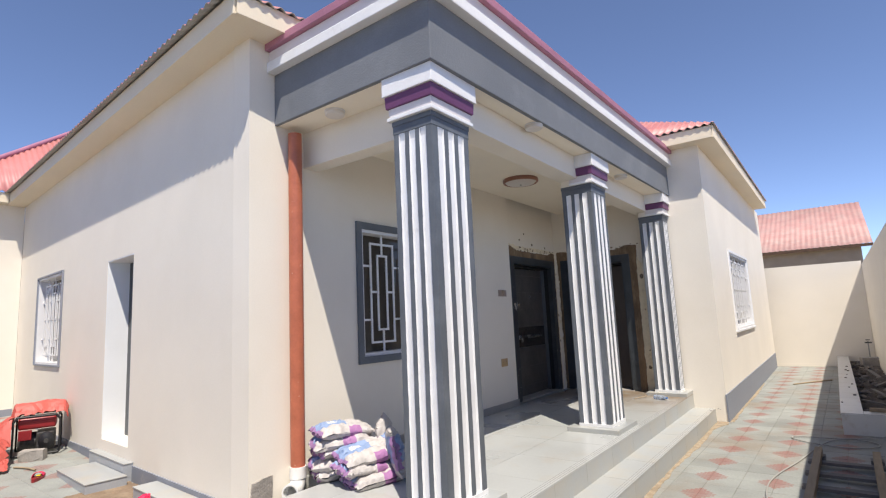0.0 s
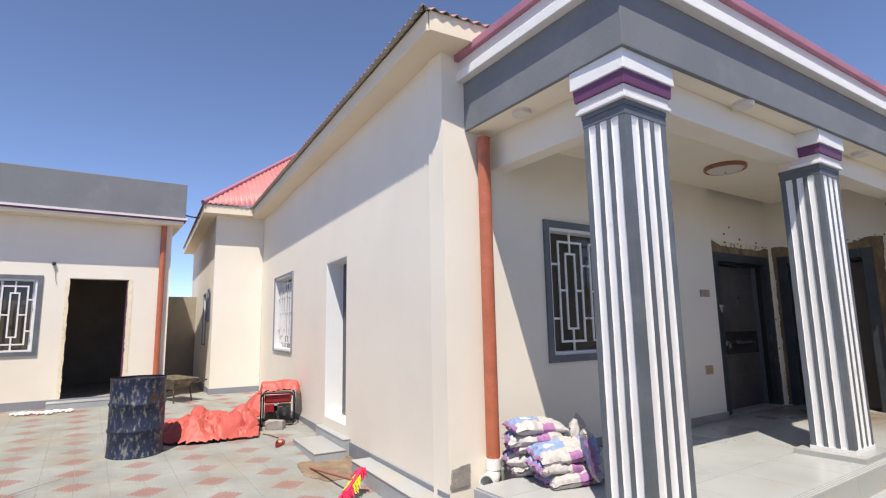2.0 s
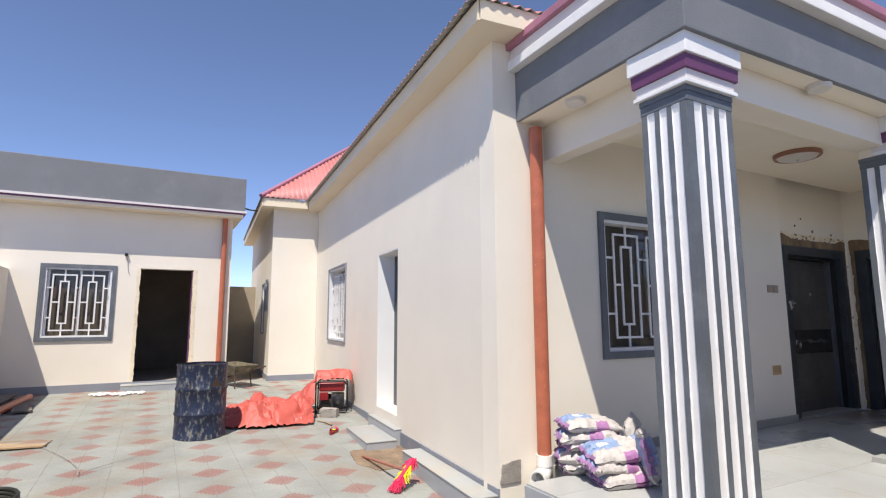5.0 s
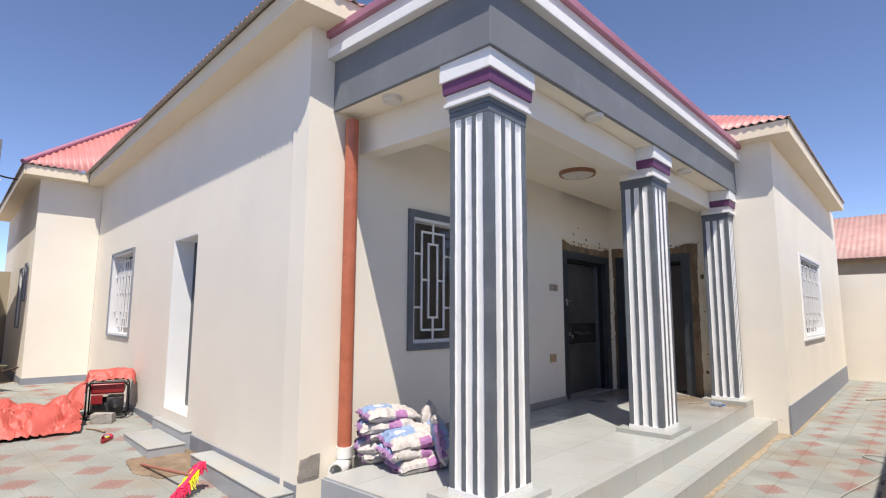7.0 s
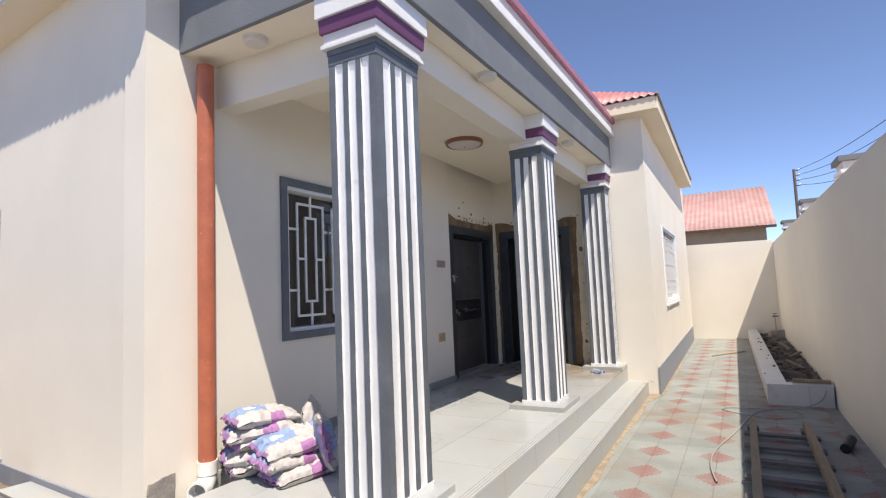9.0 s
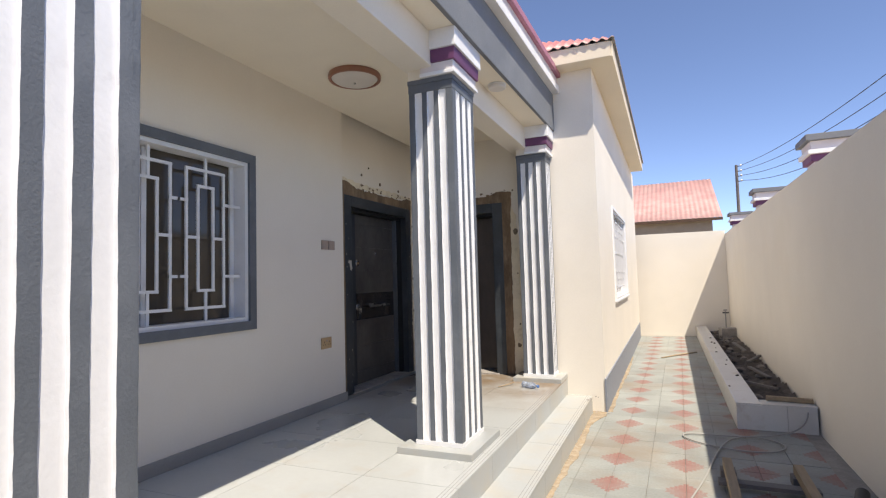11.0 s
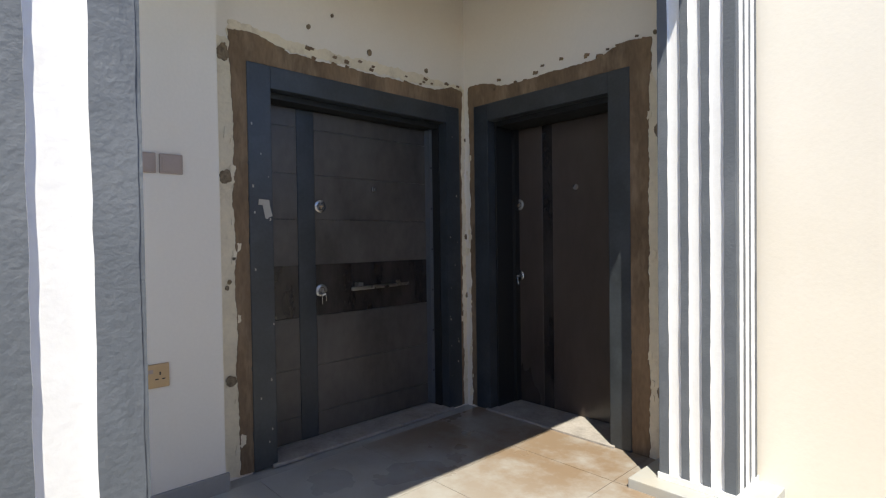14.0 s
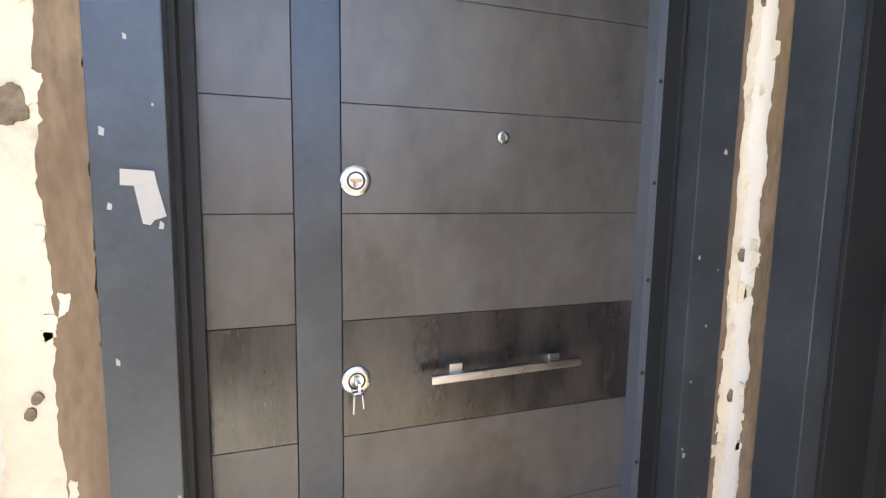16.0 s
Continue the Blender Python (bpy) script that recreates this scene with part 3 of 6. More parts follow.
# porch floor and steps
bm = bmesh.new()
prism(bm, [(-2.79, 3.02), (-1.285, 3.02), (-1.285, RWY + 0.3), (PB - 0.3, RWY + 0.3), (PB - 0.3, 3.47), (-2.79, 3.47)], -0.1, FLOOR - 0.012)
done("floor", bm, GROUTF, label="cement porch floor bed", category="floor", kind="structure")
slab("step_bed", (-1.284, 3.3, -0.1, -1.012, RWY, 0.168), GROUTF, label="cement bed of the long porch step", category="step", kind="structure")


# ---- columns ----
CX0, CX1, CDEP = -1.83, -1.50, 0.432
SH0, SH1 = FLOOR + 0.075, 2.84     # shaft


def rib(bm, m, x0, x1, z0, z1, depth, seed, first=False, last=False):
    """A proud painted strip on a face in local x, z, facing -y, with hand-painted uneven edges."""
    rng = random.Random(seed)
    n = 60
    prev = None
    wl = wr = 0.0
    for k in range(n + 1):
        z = z0 + (z1 - z0) * k / n
        wl, wr = 0.55 * wl + rng.uniform(-0.0014, 0.0014), 0.55 * wr + rng.uniform(-0.0014, 0.0014)
        cur = [bm.verts.new(m @ Vector(p)) for p in ((x0 + wl, 0.012, z), (x0 + wl + 0.003, -depth, z), (x1 + wr - 0.003, -depth, z), (x1 + wr, 0.012, z))]
        if prev:
            for a in range(3):
                fc = bm.faces.new((prev[a], prev[a + 1], cur[a + 1], cur[a]))
                fc.material_index = int((a == 0 and not first) or (a == 2 and not last))
        else:
            bm.faces.new(cur)
        prev = cur
    bm.faces.new(prev[::-1])


def column(full=True, d=CDEP):
    """A square fluted porch column: white core, grey ribs, banded neck and stepped capital. Origin at its near front corner on the floor."""
    w = CX1 - CX0
    col = thing("porch_column", pose(0, 0, 0), "square fluted column painted grey and white with plum banded capital", "column", "columns along the porch front")
    dp = 0.013
    bm = bmesh.new()
    box(bm, dp, dp, SH0, w - dp, d - dp, SH1)
    part("shaft", bm, WHITE, col, "white painted flutes")
    faces = ((pose(0, dp, 0), w), (pose(w - dp, 0, 0, 0, 0, 90), d), (pose(w, d - dp, 0, 0, 0, 180), w), (pose(dp, d, 0, 0, 0, -90), d))
    for i, (m, wd) in enumerate(faces):
        c = 0.155 * wd
        f = (wd - 2 * c) / 5.0
        spans = [(0.0 if i % 2 == 0 else 0.003, c), (c + f * 1.06, c + 2 * f - 0.02 * f), (c + 3.02 * f, c + 3.94 * f), (wd - c, wd - (0.0 if i % 2 == 0 else 0.003))]
        for k, (a, b) in enumerate(spans):
            bm = bmesh.new()
            rib(bm, m, a, b, SH0, 2.805, dp, 7 * i + k, k == 0, k == 3)
            part("rib", bm, GREY, col).data.materials.append(WHITE)
        for k in range(3):
            a = c + 2 * k * f
            bm = bmesh.new()
            vs = [bm.verts.new(m @ Vector(p)) for p in ((a, 0.001, 2.75), (a + f, 0.001, 2.75), (a + f, -dp + 0.002, 2.807), (a, -dp + 0.002, 2.807), (a, 0.001, 2.807), (a + f, 0.001, 2.807))]
            for q in ((0, 1, 2, 3), (3, 2, 5, 4), (0, 3, 4), (1, 5, 2)):
                bm.faces.new([vs[j] for j in q])
            part("flute_end", bm, WHITE, col)

    def band(name, z0, z1, o, material, o1=None, bev=0.004):
        bm = bmesh.new()
        o1 = o if o1 is None else o1
        xl = -o if full or z0 < 2.87 else 0.10
        xh = -o1 if full or z0 < 2.87 else 0.10
        lo = [bm.verts.new((x, y, z0)) for x, y in ((xl, -o), (w + o, -o), (w + o, d + o), (xl, d + o))]
        hi = [bm.verts.new((x, y, z1)) for x, y in ((xh, -o1), (w + o1, -o1), (w + o1, d + o1), (xh, d + o1))]
        bm.faces.new(lo[::-1])
        bm.faces.new(hi)
        for k in range(4):
            bm.faces.new((lo[k], lo[(k + 1) % 4], hi[(k + 1) % 4], hi[k]))
        part(name, bm, material, col, bevel=bev)
    band("neck", 2.806, 2.865, 0.002, GREY)
    band("neck_top", 2.8655, 2.90, 0.006, GREY)
    band("ledge", 2.901, 2.927, 0.03, WHITE)
    band("frieze", 2.928, 2.99, 0.016, LILAC, 0.02)
    band("plum_band", 2.991, 3.075, 0.034, PURPLE, 0.038)
    band("cap_block", 3.076, 3.209, 0.052, WHITE, 0.05)
    if not full:
        bm = bmesh.new()
        box(bm, 0.0, 0.0, 2.9005, 0.099, d, 2.985)
        part("beam_pad", bm, WALL, col, "cream pad under the beam")
    bm = bmesh.new()
    box(bm, -0.10, -0.10, FLOOR - 0.01, w + 0.10, d + 0.08, FLOOR + 0.045)
    part("plinth", bm, STEPT, col, "pale tiled plinth", bevel=0.004)
    bm = bmesh.new()
    box(bm, -0.004, -0.004, FLOOR + 0.0455, w + 0.004, d + 0.004, SH0)
    part("foot", bm, WHITE, col)
    return col


col_a = column()
col_a.matrix_world = pose(CX0, 3.245, 0)
col_b = column(False, 0.416)
col_b.matrix_world = pose(-1.775, 5.914, 0)
col_c = column(False, 0.27)
col_c.matrix_world = pose(-1.705, 8.49, 0)


# ---- windows ----
def grille_lines(w, h, n):
    """Bars (x0, z0, x1, z1) of nested rectangles, n motifs across."""
    out = []
    p = 0.44 * w * 2 / n
    a, b = (0.415 if n == 2 else 0.36) * p, 0.145 * p
    cs = [w / 2 + p * (k - (n - 1) / 2) for k in range(n)]
    for c in cs:
        for hw, z0, z1 in ((a, 0.08 * h, 0.92 * h), (b, 0.185 * h, 0.82 * h)):
            out += [(c - hw, z0, c - hw, z1), (c + hw, z0, c + hw, z1), (c - hw, z0, c + hw, z0), (c - hw, z1, c + hw, z1)]
        out += [(c, 0.0, c, 0.185 * h), (c, 0.82 * h, c, h)]
        for f in (0.27, 0.725):
            lo = 0.0 if c == cs[0] else c - p / 2
            hi = w if c == cs[-1] else c + p / 2
            out += [(lo, f * h, c - a, f * h), (c + a, f * h, hi, f * h)]
        out += [(c - a, 0.505 * h, c - b, 0.505 * h), (c + b, 0.505 * h, c + a, 0.505 * h)]
    return out


def window(name, m, w, h, depth, trim, trim_mat, label, n=2, bar=0.02, sill=0.0, inner=WHITE, bars_in=0.05):
    """A grilled window in an opening of w by h whose lower corner is the origin; it faces -y."""
    win = thing(name, m, label, "window", kind="structure")
    bm = bmesh.new()
    t = trim
    box(bm, -t, -0.022, -t, w + t, 0.0, -0.0)
    box(bm, -t, -0.022, h, w + t, 0.0, h + t)
    box(bm, -t, -0.022, 0.0, -0.0, 0.0, h)
    box(bm, w, -0.022, 0.0, w + t, 0.0, h)
    part("surround", bm, trim_mat, win, "painted raised surround", m=m)
    bm = bmesh.new()
    f = 0.03
    box(bm, 0, 0, 0, w, depth, f)
    box(bm, 0, 0, h - f, w, depth, h)
    box(bm, 0, 0, f, f, depth, h - f)
    box(bm, w - f, 0, f, w, depth, h - f)
    part("reveal", bm, inner, win, m=m)
    bm = bmesh.new()
    box(bm, f, depth - 0.02, f, w - f, depth - 0.008, h - f)
    part("pane", bm, GLASS, win, "dark glass", m=m)
    bm = bmesh.new()
    for x in (0.0, 0.5):
        xx = f + (w - 2 * f) * x
        box(bm, xx, depth - 0.035, f, xx + 0.035, depth - 0.005, h - f)
    box(bm, w - f - 0.035, depth - 0.035, f, w - f, depth - 0.005, h - f)
    part("window_frame", bm, inner, win, m=m)
    for x0, z0, x1, z1 in grille_lines(w - 2 * f, h - 2 * f, n):
        bm = bmesh.new()
        e = bar / 2
        vert = x0 == x1
        y0 = bars_in + (0.002 if vert else 0.0)
        box(bm, f + x0 - e, y0, f + z0 - (0 if vert else e), f + x1 + e, y0 + 0.012, f + z1 + (0 if vert else e))
        part("bar", bm, WHITE, win, m=m)
    if sill:
        bm = bmesh.new()
        box(bm, -t - 0.02, -0.035, -t - 0.03, w + t + 0.02, 0.0, -t)
        part("window_sill", bm, trim_mat, win, m=m)
    return win


window("window_1", pose(PB, 4.165, 1.235, 0, 0, 90), 1.60, 1.21, 0.15, 0.065, GREY, "white grilled window with a slate grey surround", inner=WHITE, n=3)
window("window_2", LM @ pose(-6.52, 0, 1.17), 1.37, 1.30, 0.2, 0.024, SKIRT, "white grilled window with a thin grey surround", n=3, sill=0, bars_in=0.06)
window("window_3", pose(RWX, 10.45, 1.195, 0, 0, 90), 2.23, 1.25, 0.12, 0.04, WHITE, "white grilled window in the front wall", n=4, bars_in=0.02, sill=1)
window("window_4", LM @ pose(-WING_U - 1.85, WING_N, 1.25), 0.6, 1.1, 0.15, 0.03, SKIRT, "small grilled window of the wing", n=1)
window("window_5", LM @ pose(-WING_U - 0.95, WING_N, 1.75), 0.3, 0.65, 0.15, 0.03, SKIRT, "narrow small window of the wing", n=1)

# side door opening: white reveal and a dark leaf behind
dm = LM @ pose(-3.27, 0, 0.395)
side_door = thing("door_side", dm, "deep white door reveal with a dark closed leaf", "door", kind="structure")
for dims in ((0.0, 0.002, 0.0, 0.012, 0.34, 2.015), (0.828, 0.002, 0.0, 0.84, 0.34, 2.015), (0.012, 0.002, 2.003, 0.828, 0.34, 2.015)):
    bm = bmesh.new()
    box(bm, *dims)
    part("reveal", bm, REVEAL, side_door, m=dm)
bm = bmesh.new()
box(bm, 0.012, 0.235, 0.0, 0.828, 0.275, 2.003)
part("leaf", bm, DFRAME, side_door, "dark grey steel leaf", m=dm)

# ---- steps at the side wall ----
def tiled_step(name, m, dims, label):
    x0, y0, z0, x1, y1, z1 = dims
    st = thing(name, m, label, "step")
    bm = bmesh.new()
    box(bm, x0, y0, z0, x1, y1, z1 - 0.012)
    part("riser", bm, STEPG, st, "grey faced sides", m=m, bevel=0.003)
    bm = bmesh.new()
    box(bm, x0 - 0.006, y0 - 0.006, z1 - 0.0115, x1 + 0.006, y1, z1)
    part("tread", bm, STEPT, st, "pale tile tread", m=m, bevel=0.003)
    return st


tiled_step("door_step", LM, (-3.10, -0.44, -0.05, -2.15, -0.09, 0.19), "low tiled step below the side door")
tiled_step("door_sill", LM, (-3.36, -0.085, -0.05, -2.26, 0.0, 0.28), "tiled sill under the side door")
tiled_step("wall_ledge", LM, (-1.61, -0.215, -0.1, 0.0, -0.015, 0.205), "low tiled ledge along the side wall")
# bare cement patch at the wall corner
bm = bmesh.new()
jag(bm, [(0.0, 0.285), (0.19, 0.28), (0.195, 0.445), (0.02, 0.42)], 0.014, 5, 0.006)
done("cement_patch", bm, CEMENT, label="bare cement patch on the wall corner", category="patch", m=pose(PB, LWY + 0.005, 0, 0, 0, 90))
slab("trim_porch_edge", (-2.805, 2.985, -0.1, -1.285, 3.018, FLOOR - 0.013), STEPG, label="grey tiled side face of the porch", category="step", kind="structure")


# ---- drain pipes ----
def drain(name, m, z0, z1, r, label, elbow=True):
    dr = thing(name, m, label, "drain pipe")
    bm = bmesh.new()
    tube(bm, (0, 0, z0), (0, 0, z1), r, 24)
    part("pipe", bm, CLAY, dr, "terracotta painted pipe", m=m, smooth=True)
    if elbow:
        bm = bmesh.new()
        tube(bm, (0, 0, z0 - 0.04), (0, 0, z0 + 0.045), r * 1.14, 24)
        part("collar", bm, PVC, dr, m=m, smooth=True)
        bm = bmesh.new()
        rr, ctr = r * 1.05, 0.075
        prev = None
        for k in range(9):
            a = radians(90) * k / 8
            c = Vector((0, -ctr + ctr * math.cos(a), z0 - 0.04 - ctr * math.sin(a)))
            t = Vector((0, -math.sin(a), -math.cos(a)))
            nrm = Vector((0, math.cos(a), -math.sin(a)))
            cur = [bm.verts.new(c + rr * (math.cos(j * math.tau / 20) * Vector((1, 0, 0)) + math.sin(j * math.tau / 20) * nrm)) for j in range(20)]
            if prev:
                for j in range(20):
                    bm.faces.new((prev[j], prev[(j + 1) % 20], cur[(j + 1) % 20], cur[j]))
            prev = cur
        el = part("elbow", bm, PVC, dr, "dirty white plastic elbow", m=m, smooth=True)
        so = el.modifiers.new("wall", "SOLIDIFY")
        so.thickness = 0.006
        bm = bmesh.new()
        yy, zz = -ctr - 0.03, z0 - 0.04 - ctr
        lathe(bm, [(rr * 0.92, -0.035), (rr * 1.14, -0.035), (rr * 1.14, 0.04), (rr * 0.92, 0.04), (rr * 0.92, -0.035)], 24, pose(0, yy, zz, 90, 0, 0))
        part("rim", bm, PVC, dr, m=m, smooth=True)
    return dr


drain("drain_pipe", pose(PB + 0.072, 3.355, 0, 0, 0, 28), 0.425, 3.15, 0.056, "terracotta drain pipe with a white plastic elbow at the porch corner")

# ---- lamps ----
def soffit_lamp(x, y):
    lp = thing("soffit_lamp", pose(x, y, CEILZ), "small round white surface lamp under the soffit", "lamp", "soffit lamps")
    bm = bmesh.new()
    lathe(bm, [(0.0, 0.0), (0.08, 0.0), (0.08, -0.01), (0.074, -0.011), (0.0, -0.011)], 32, pose(x, y, CEILZ))
    part("base", bm, WHITE, lp, smooth=True)
    bm = bmesh.new()
    lathe(bm, [(0.077, -0.0111), (0.076, -0.034), (0.069, -0.041), (0.0, -0.043)], 32, pose(x, y, CEILZ))
    part("cover", bm, LAMPW, lp, smooth=True)


for x, y in ((-2.52, 3.345), (-1.485, 4.73), (-1.47, 7.05)):
    soffit_lamp(x, y)
bl = thing("ceiling_lamp", pose(-2.46, 6.30, CEILZ), "large round ceiling lamp with a reddish wooden rim", "lamp")
bm = bmesh.new()
lathe(bm, [(0.0, 0.0), (0.212, 0.0), (0.215, -0.01), (0.215, -0.034), (0.209, -0.044), (0.197, -0.046), (0.19, -0.04), (0.188, -0.025)], 64, pose(-2.46, 6.30, CEILZ))
part("rim", bm, LAMPR, bl, smooth=True)
bm = bmesh.new()
lathe(bm, [(0.187, -0.034), (0.17, -0.05), (0.1, -0.062), (0.0, -0.066)], 64, pose(-2.46, 6.30, CEILZ))
part("cover", bm, LAMPW, bl, smooth=True)
bm = bmesh.new()
lathe(bm, [(0.0, -0.080), (0.008, -0.078), (0.01, -0.065)], 12, pose(-2.46, 6.30, CEILZ))
part("knob", bm, CHROME, bl, smooth=True)

# ---- switches and sockets ----
def wall_plate(name, y0, y1, z0, z1, material, label, cat):
    pl = thing(name, pose(PB, y0, z0), label, cat)
    bm = bmesh.new()
    box(bm, PB - 0.001, y0, z0, PB + 0.011, y1, z1)
    part("plate", bm, material, pl, bevel=0.004)
    return pl


for y in (6.685, 6.792):
    sw = wall_plate("light_switch", y, y + 0.094, 1.818, 1.904, SWITCH, "taupe square light switch on the porch wall", "switch")
    bm = bmesh.new()
    box(bm, PB + 0.0112, y + 0.010, 1.826, PB + 0.015, y + 0.084, 1.896)
    part("rocker", bm, SWITCH, sw, bevel=0.002)
sk = wall_plate("wall_socket", 6.660, 6.812, 0.902, 1.004, SOCK, "beige double wall socket on the porch wall", "socket")
for y in (6.70, 6.775):
    for dy, dz, w, h in ((0, 0.018, 0.006, 0.014), (-0.013, -0.006, 0.013, 0.005), (0.013, -0.006, 0.013, 0.005)):
        bm = bmesh.new()
        box(bm, PB + 0.0105, y + dy - w / 2, 0.945 + dz - h / 2, PB + 0.0118, y + dy + w / 2, 0.945 + dz + h / 2)
        part("slot", bm, DARK, sk)
bm = bmesh.new()
box(bm, PB + 0.011, 6.728, 0.966, PB + 0.0125, 6.748, 0.982)
part("rocker", bm, SWITCH, sk)


# ---- steel doors ----
def rosette(parent, x, z, y, key):
    bm = bmesh.new()
    lathe(bm, [(0.0, 0.007), (0.018, 0.007), (0.0185, 0.004), (0.0215, 0.004), (0.022, 0.008), (0.033, 0.008), (0.037, 0.005), (0.038, 0.0)], 32, pose(x, y, z, 90, 0, 0))
    r = part("lock_rosette", bm, CHROME, parent, "round chrome lock rosette", smooth=True, m=parent.matrix_world)
    bm = bmesh.new()
    lathe(bm, [(0.0175, 0.0075), (0.0215, 0.0075), (0.0215, 0.0055), (0.0175, 0.0055)], 32, pose(x, y, z, 90, 0, 0))
    part("groove", bm, DARK, r, "dark groove round the lock", m=parent.matrix_world)
    bm = bmesh.new()
    if key:
        box(bm, x - 0.006, y - 0.016, z - 0.012, x + 0.006, y - 0.0121, z + 0.012)
        box(bm, x - 0.0035, y - 0.042, z - 0.014, x + 0.0035, y - 0.0161, z + 0.006)
        tube(bm, (x - 0.01, y - 0.03, z - 0.02), (x - 0.012, y - 0.03, z - 0.075), 0.0035, 8)
        tube(bm, (x + 0.008, y - 0.036, z - 0.016), (x + 0.012, y - 0.036, z - 0.06), 0.0035, 8)
        tube(bm, (x - 0.01, y - 0.028, z - 0.024), (x + 0.008, y - 0.038, z - 0.018), 0.008, 10)
        part("keys", bm, CHROME, r, "bunch of keys in the lock", smooth=True, m=parent.matrix_world)
    else:
        box(bm, x - 0.012, y - 0.016, z - 0.003, x + 0.014, y - 0.0121, z + 0.004)
        box(bm, x - 0.004, y - 0.018, z - 0.016, x + 0.002, y - 0.0121, z + 0.002)
        part("thumb_turn", bm, SOCK, r, m=parent.matrix_world)


def steel_door(name, m, w, h, leaf_y, panels, label, stripe=None, handle=True):
    """A steel-framed security door in local x, z facing -y; the leaf lies back at leaf_y. panels: left strip, stile and main panel edges."""
    dr = thing(name, m, label, "door", kind="structure")
    fw = 0.125
    for dims in ((0, -0.012, 0, fw, 0.06, h), (w - fw, -0.012, 0, w, 0.06, h), (fw, -0.0115, h - 0.115, w - fw, 0.06, h)):
        bm = bmesh.new()
        box(bm, *dims)
        part("door_frame", bm, DFRAME, dr, "blue-grey steel frame", m=m, bevel=0.004)
    for dims in ((fw - 0.02, 0.0605, 0, fw + 0.012, leaf_y, h - 0.11), (w - fw - 0.012, 0.0605, 0, w - fw + 0.02, leaf_y, h - 0.11), (fw + 0.012, 0.0605, h - 0.145, w - fw - 0.012, leaf_y, h - 0.11)):
        bm = bmesh.new()
        box(bm, *dims)
        part("rebate", bm, DSEAL, dr, m=m, bevel=0.002)
    for sx in (1, -1):
        x0 = fw + 0.012 if sx > 0 else w - fw - 0.012
        bm = bmesh.new()
        box(bm, x0, leaf_y - 0.055, 0.02, x0 + sx * 0.026, leaf_y - 0.002, h - 0.146)
        st = part("seal_strip", bm, STRIP if sx < 0 else DSEAL, dr, m=m)
        for k in range(7):
            bm = bmesh.new()
            z = 0.25 + 0.28 * k
            tube(bm, (x0 + sx * 0.011, leaf_y - 0.057, z), (x0 + sx * 0.011, leaf_y - 0.0545, z), 0.006, 10)
            part("screw_hole", bm, DSEAL, dr, m=m)
    la, lb, lc, ld = panels
    bm = bmesh.new()
    box(bm, fw + 0.0125, leaf_y + 0.004, 0.012, w - fw - 0.0125, leaf_y + 0.05, h - 0.1455)
    part("leaf", bm, DSEAL, dr, m=m)
    top = h - 0.15
    if stripe:
        for x0, x1 in ((la, stripe[0] - 0.001), (stripe[1] + 0.001, ld)):
            bm = bmesh.new()
            box(bm, x0, leaf_y - 0.008, 0.015, x1, leaf_y + 0.0035, top)
            part("panel", bm, DLEAFB, dr, m=m, bevel=0.0015, seg=1)
        bm = bmesh.new()
        box(bm, stripe[0], leaf_y - 0.004, 0.015, stripe[1], leaf_y + 0.0035, top)
        part("panel", bm, DBAND, dr, m=m)
        lx = la + 0.018
    else:
        zs = [0.015, 0.155, 0.43, 0.721, 1.020, 1.283, 1.542, 1.805, top]
        for k in range(len(zs) - 1):
            for x0, x1 in ((la, lb - 0.002), (lc + 0.002, ld)):
                bm = bmesh.new()
                box(bm, x0, leaf_y - 0.008, zs[k] + 0.0009, x1, leaf_y + 0.0035, zs[k + 1] - 0.0009)
                part("panel", bm, DBAND if k == 3 else DLEAF, dr, m=m, bevel=0.0007, seg=1)
        bm = bmesh.new()
        box(bm, lb, leaf_y - 0.010, 0.015, lc, leaf_y + 0.0035, top)
        part("stile", bm, DFRAME, dr, "blue-grey vertical stile", m=m, bevel=0.002)
        lx = lc + 0.035
    lz = 0.03 if stripe else 0.0
    rosette(dr, lx, 1.362 + lz, leaf_y - 0.008, False)
    rosette(dr, lx, 0.866 + lz, leaf_y - 0.008, True)
    bm = bmesh.new()
    px, pz = (lc + 0.42, 1.48) if not stripe else (0.62, 1.48)
    lathe(bm, [(0.0, 0.004), (0.008, 0.004), (0.010, 0.009), (0.017, 0.008), (0.018, 0.0)], 20, pose(px, leaf_y - 0.008, pz, 90, 0, 0))
    part("peephole", bm, CHROME, dr, m=m, smooth=True)
    if handle:
        hx0, hx1, hz = lc + 0.215, lc + 0.655, 0.868
        bm = bmesh.new()
        tilt = pose((hx0 + hx1) / 2, leaf_y - 0.06, hz, 0, -1.0, 0)
        box(bm, -(hx1 - hx0) / 2, -0.009, -0.011, (hx1 - hx0) / 2, 0.009, 0.011, tilt)
        hd = part("handle", bm, CHROME, dr, "chrome bar handle", m=m, bevel=0.003)
        for f in (0.12, 0.78):
            bm = bmesh.new()
            x = hx0 + f * (hx1 - hx0)
            box(bm, x, leaf_y - 0.052, hz + 0.002, x + 0.036, leaf_y - 0.0081, hz + 0.03)
            part("bracket", bm, CHROME, hd, m=m, bevel=0.002)
    bm = bmesh.new()
    box(bm, fw - 0.03, -0.03, -0.005, w - fw + 0.03, leaf_y, 0.012)
    part("threshold", bm, CEMENT, dr, "mortar threshold", m=m, bevel=0.003)
    return dr


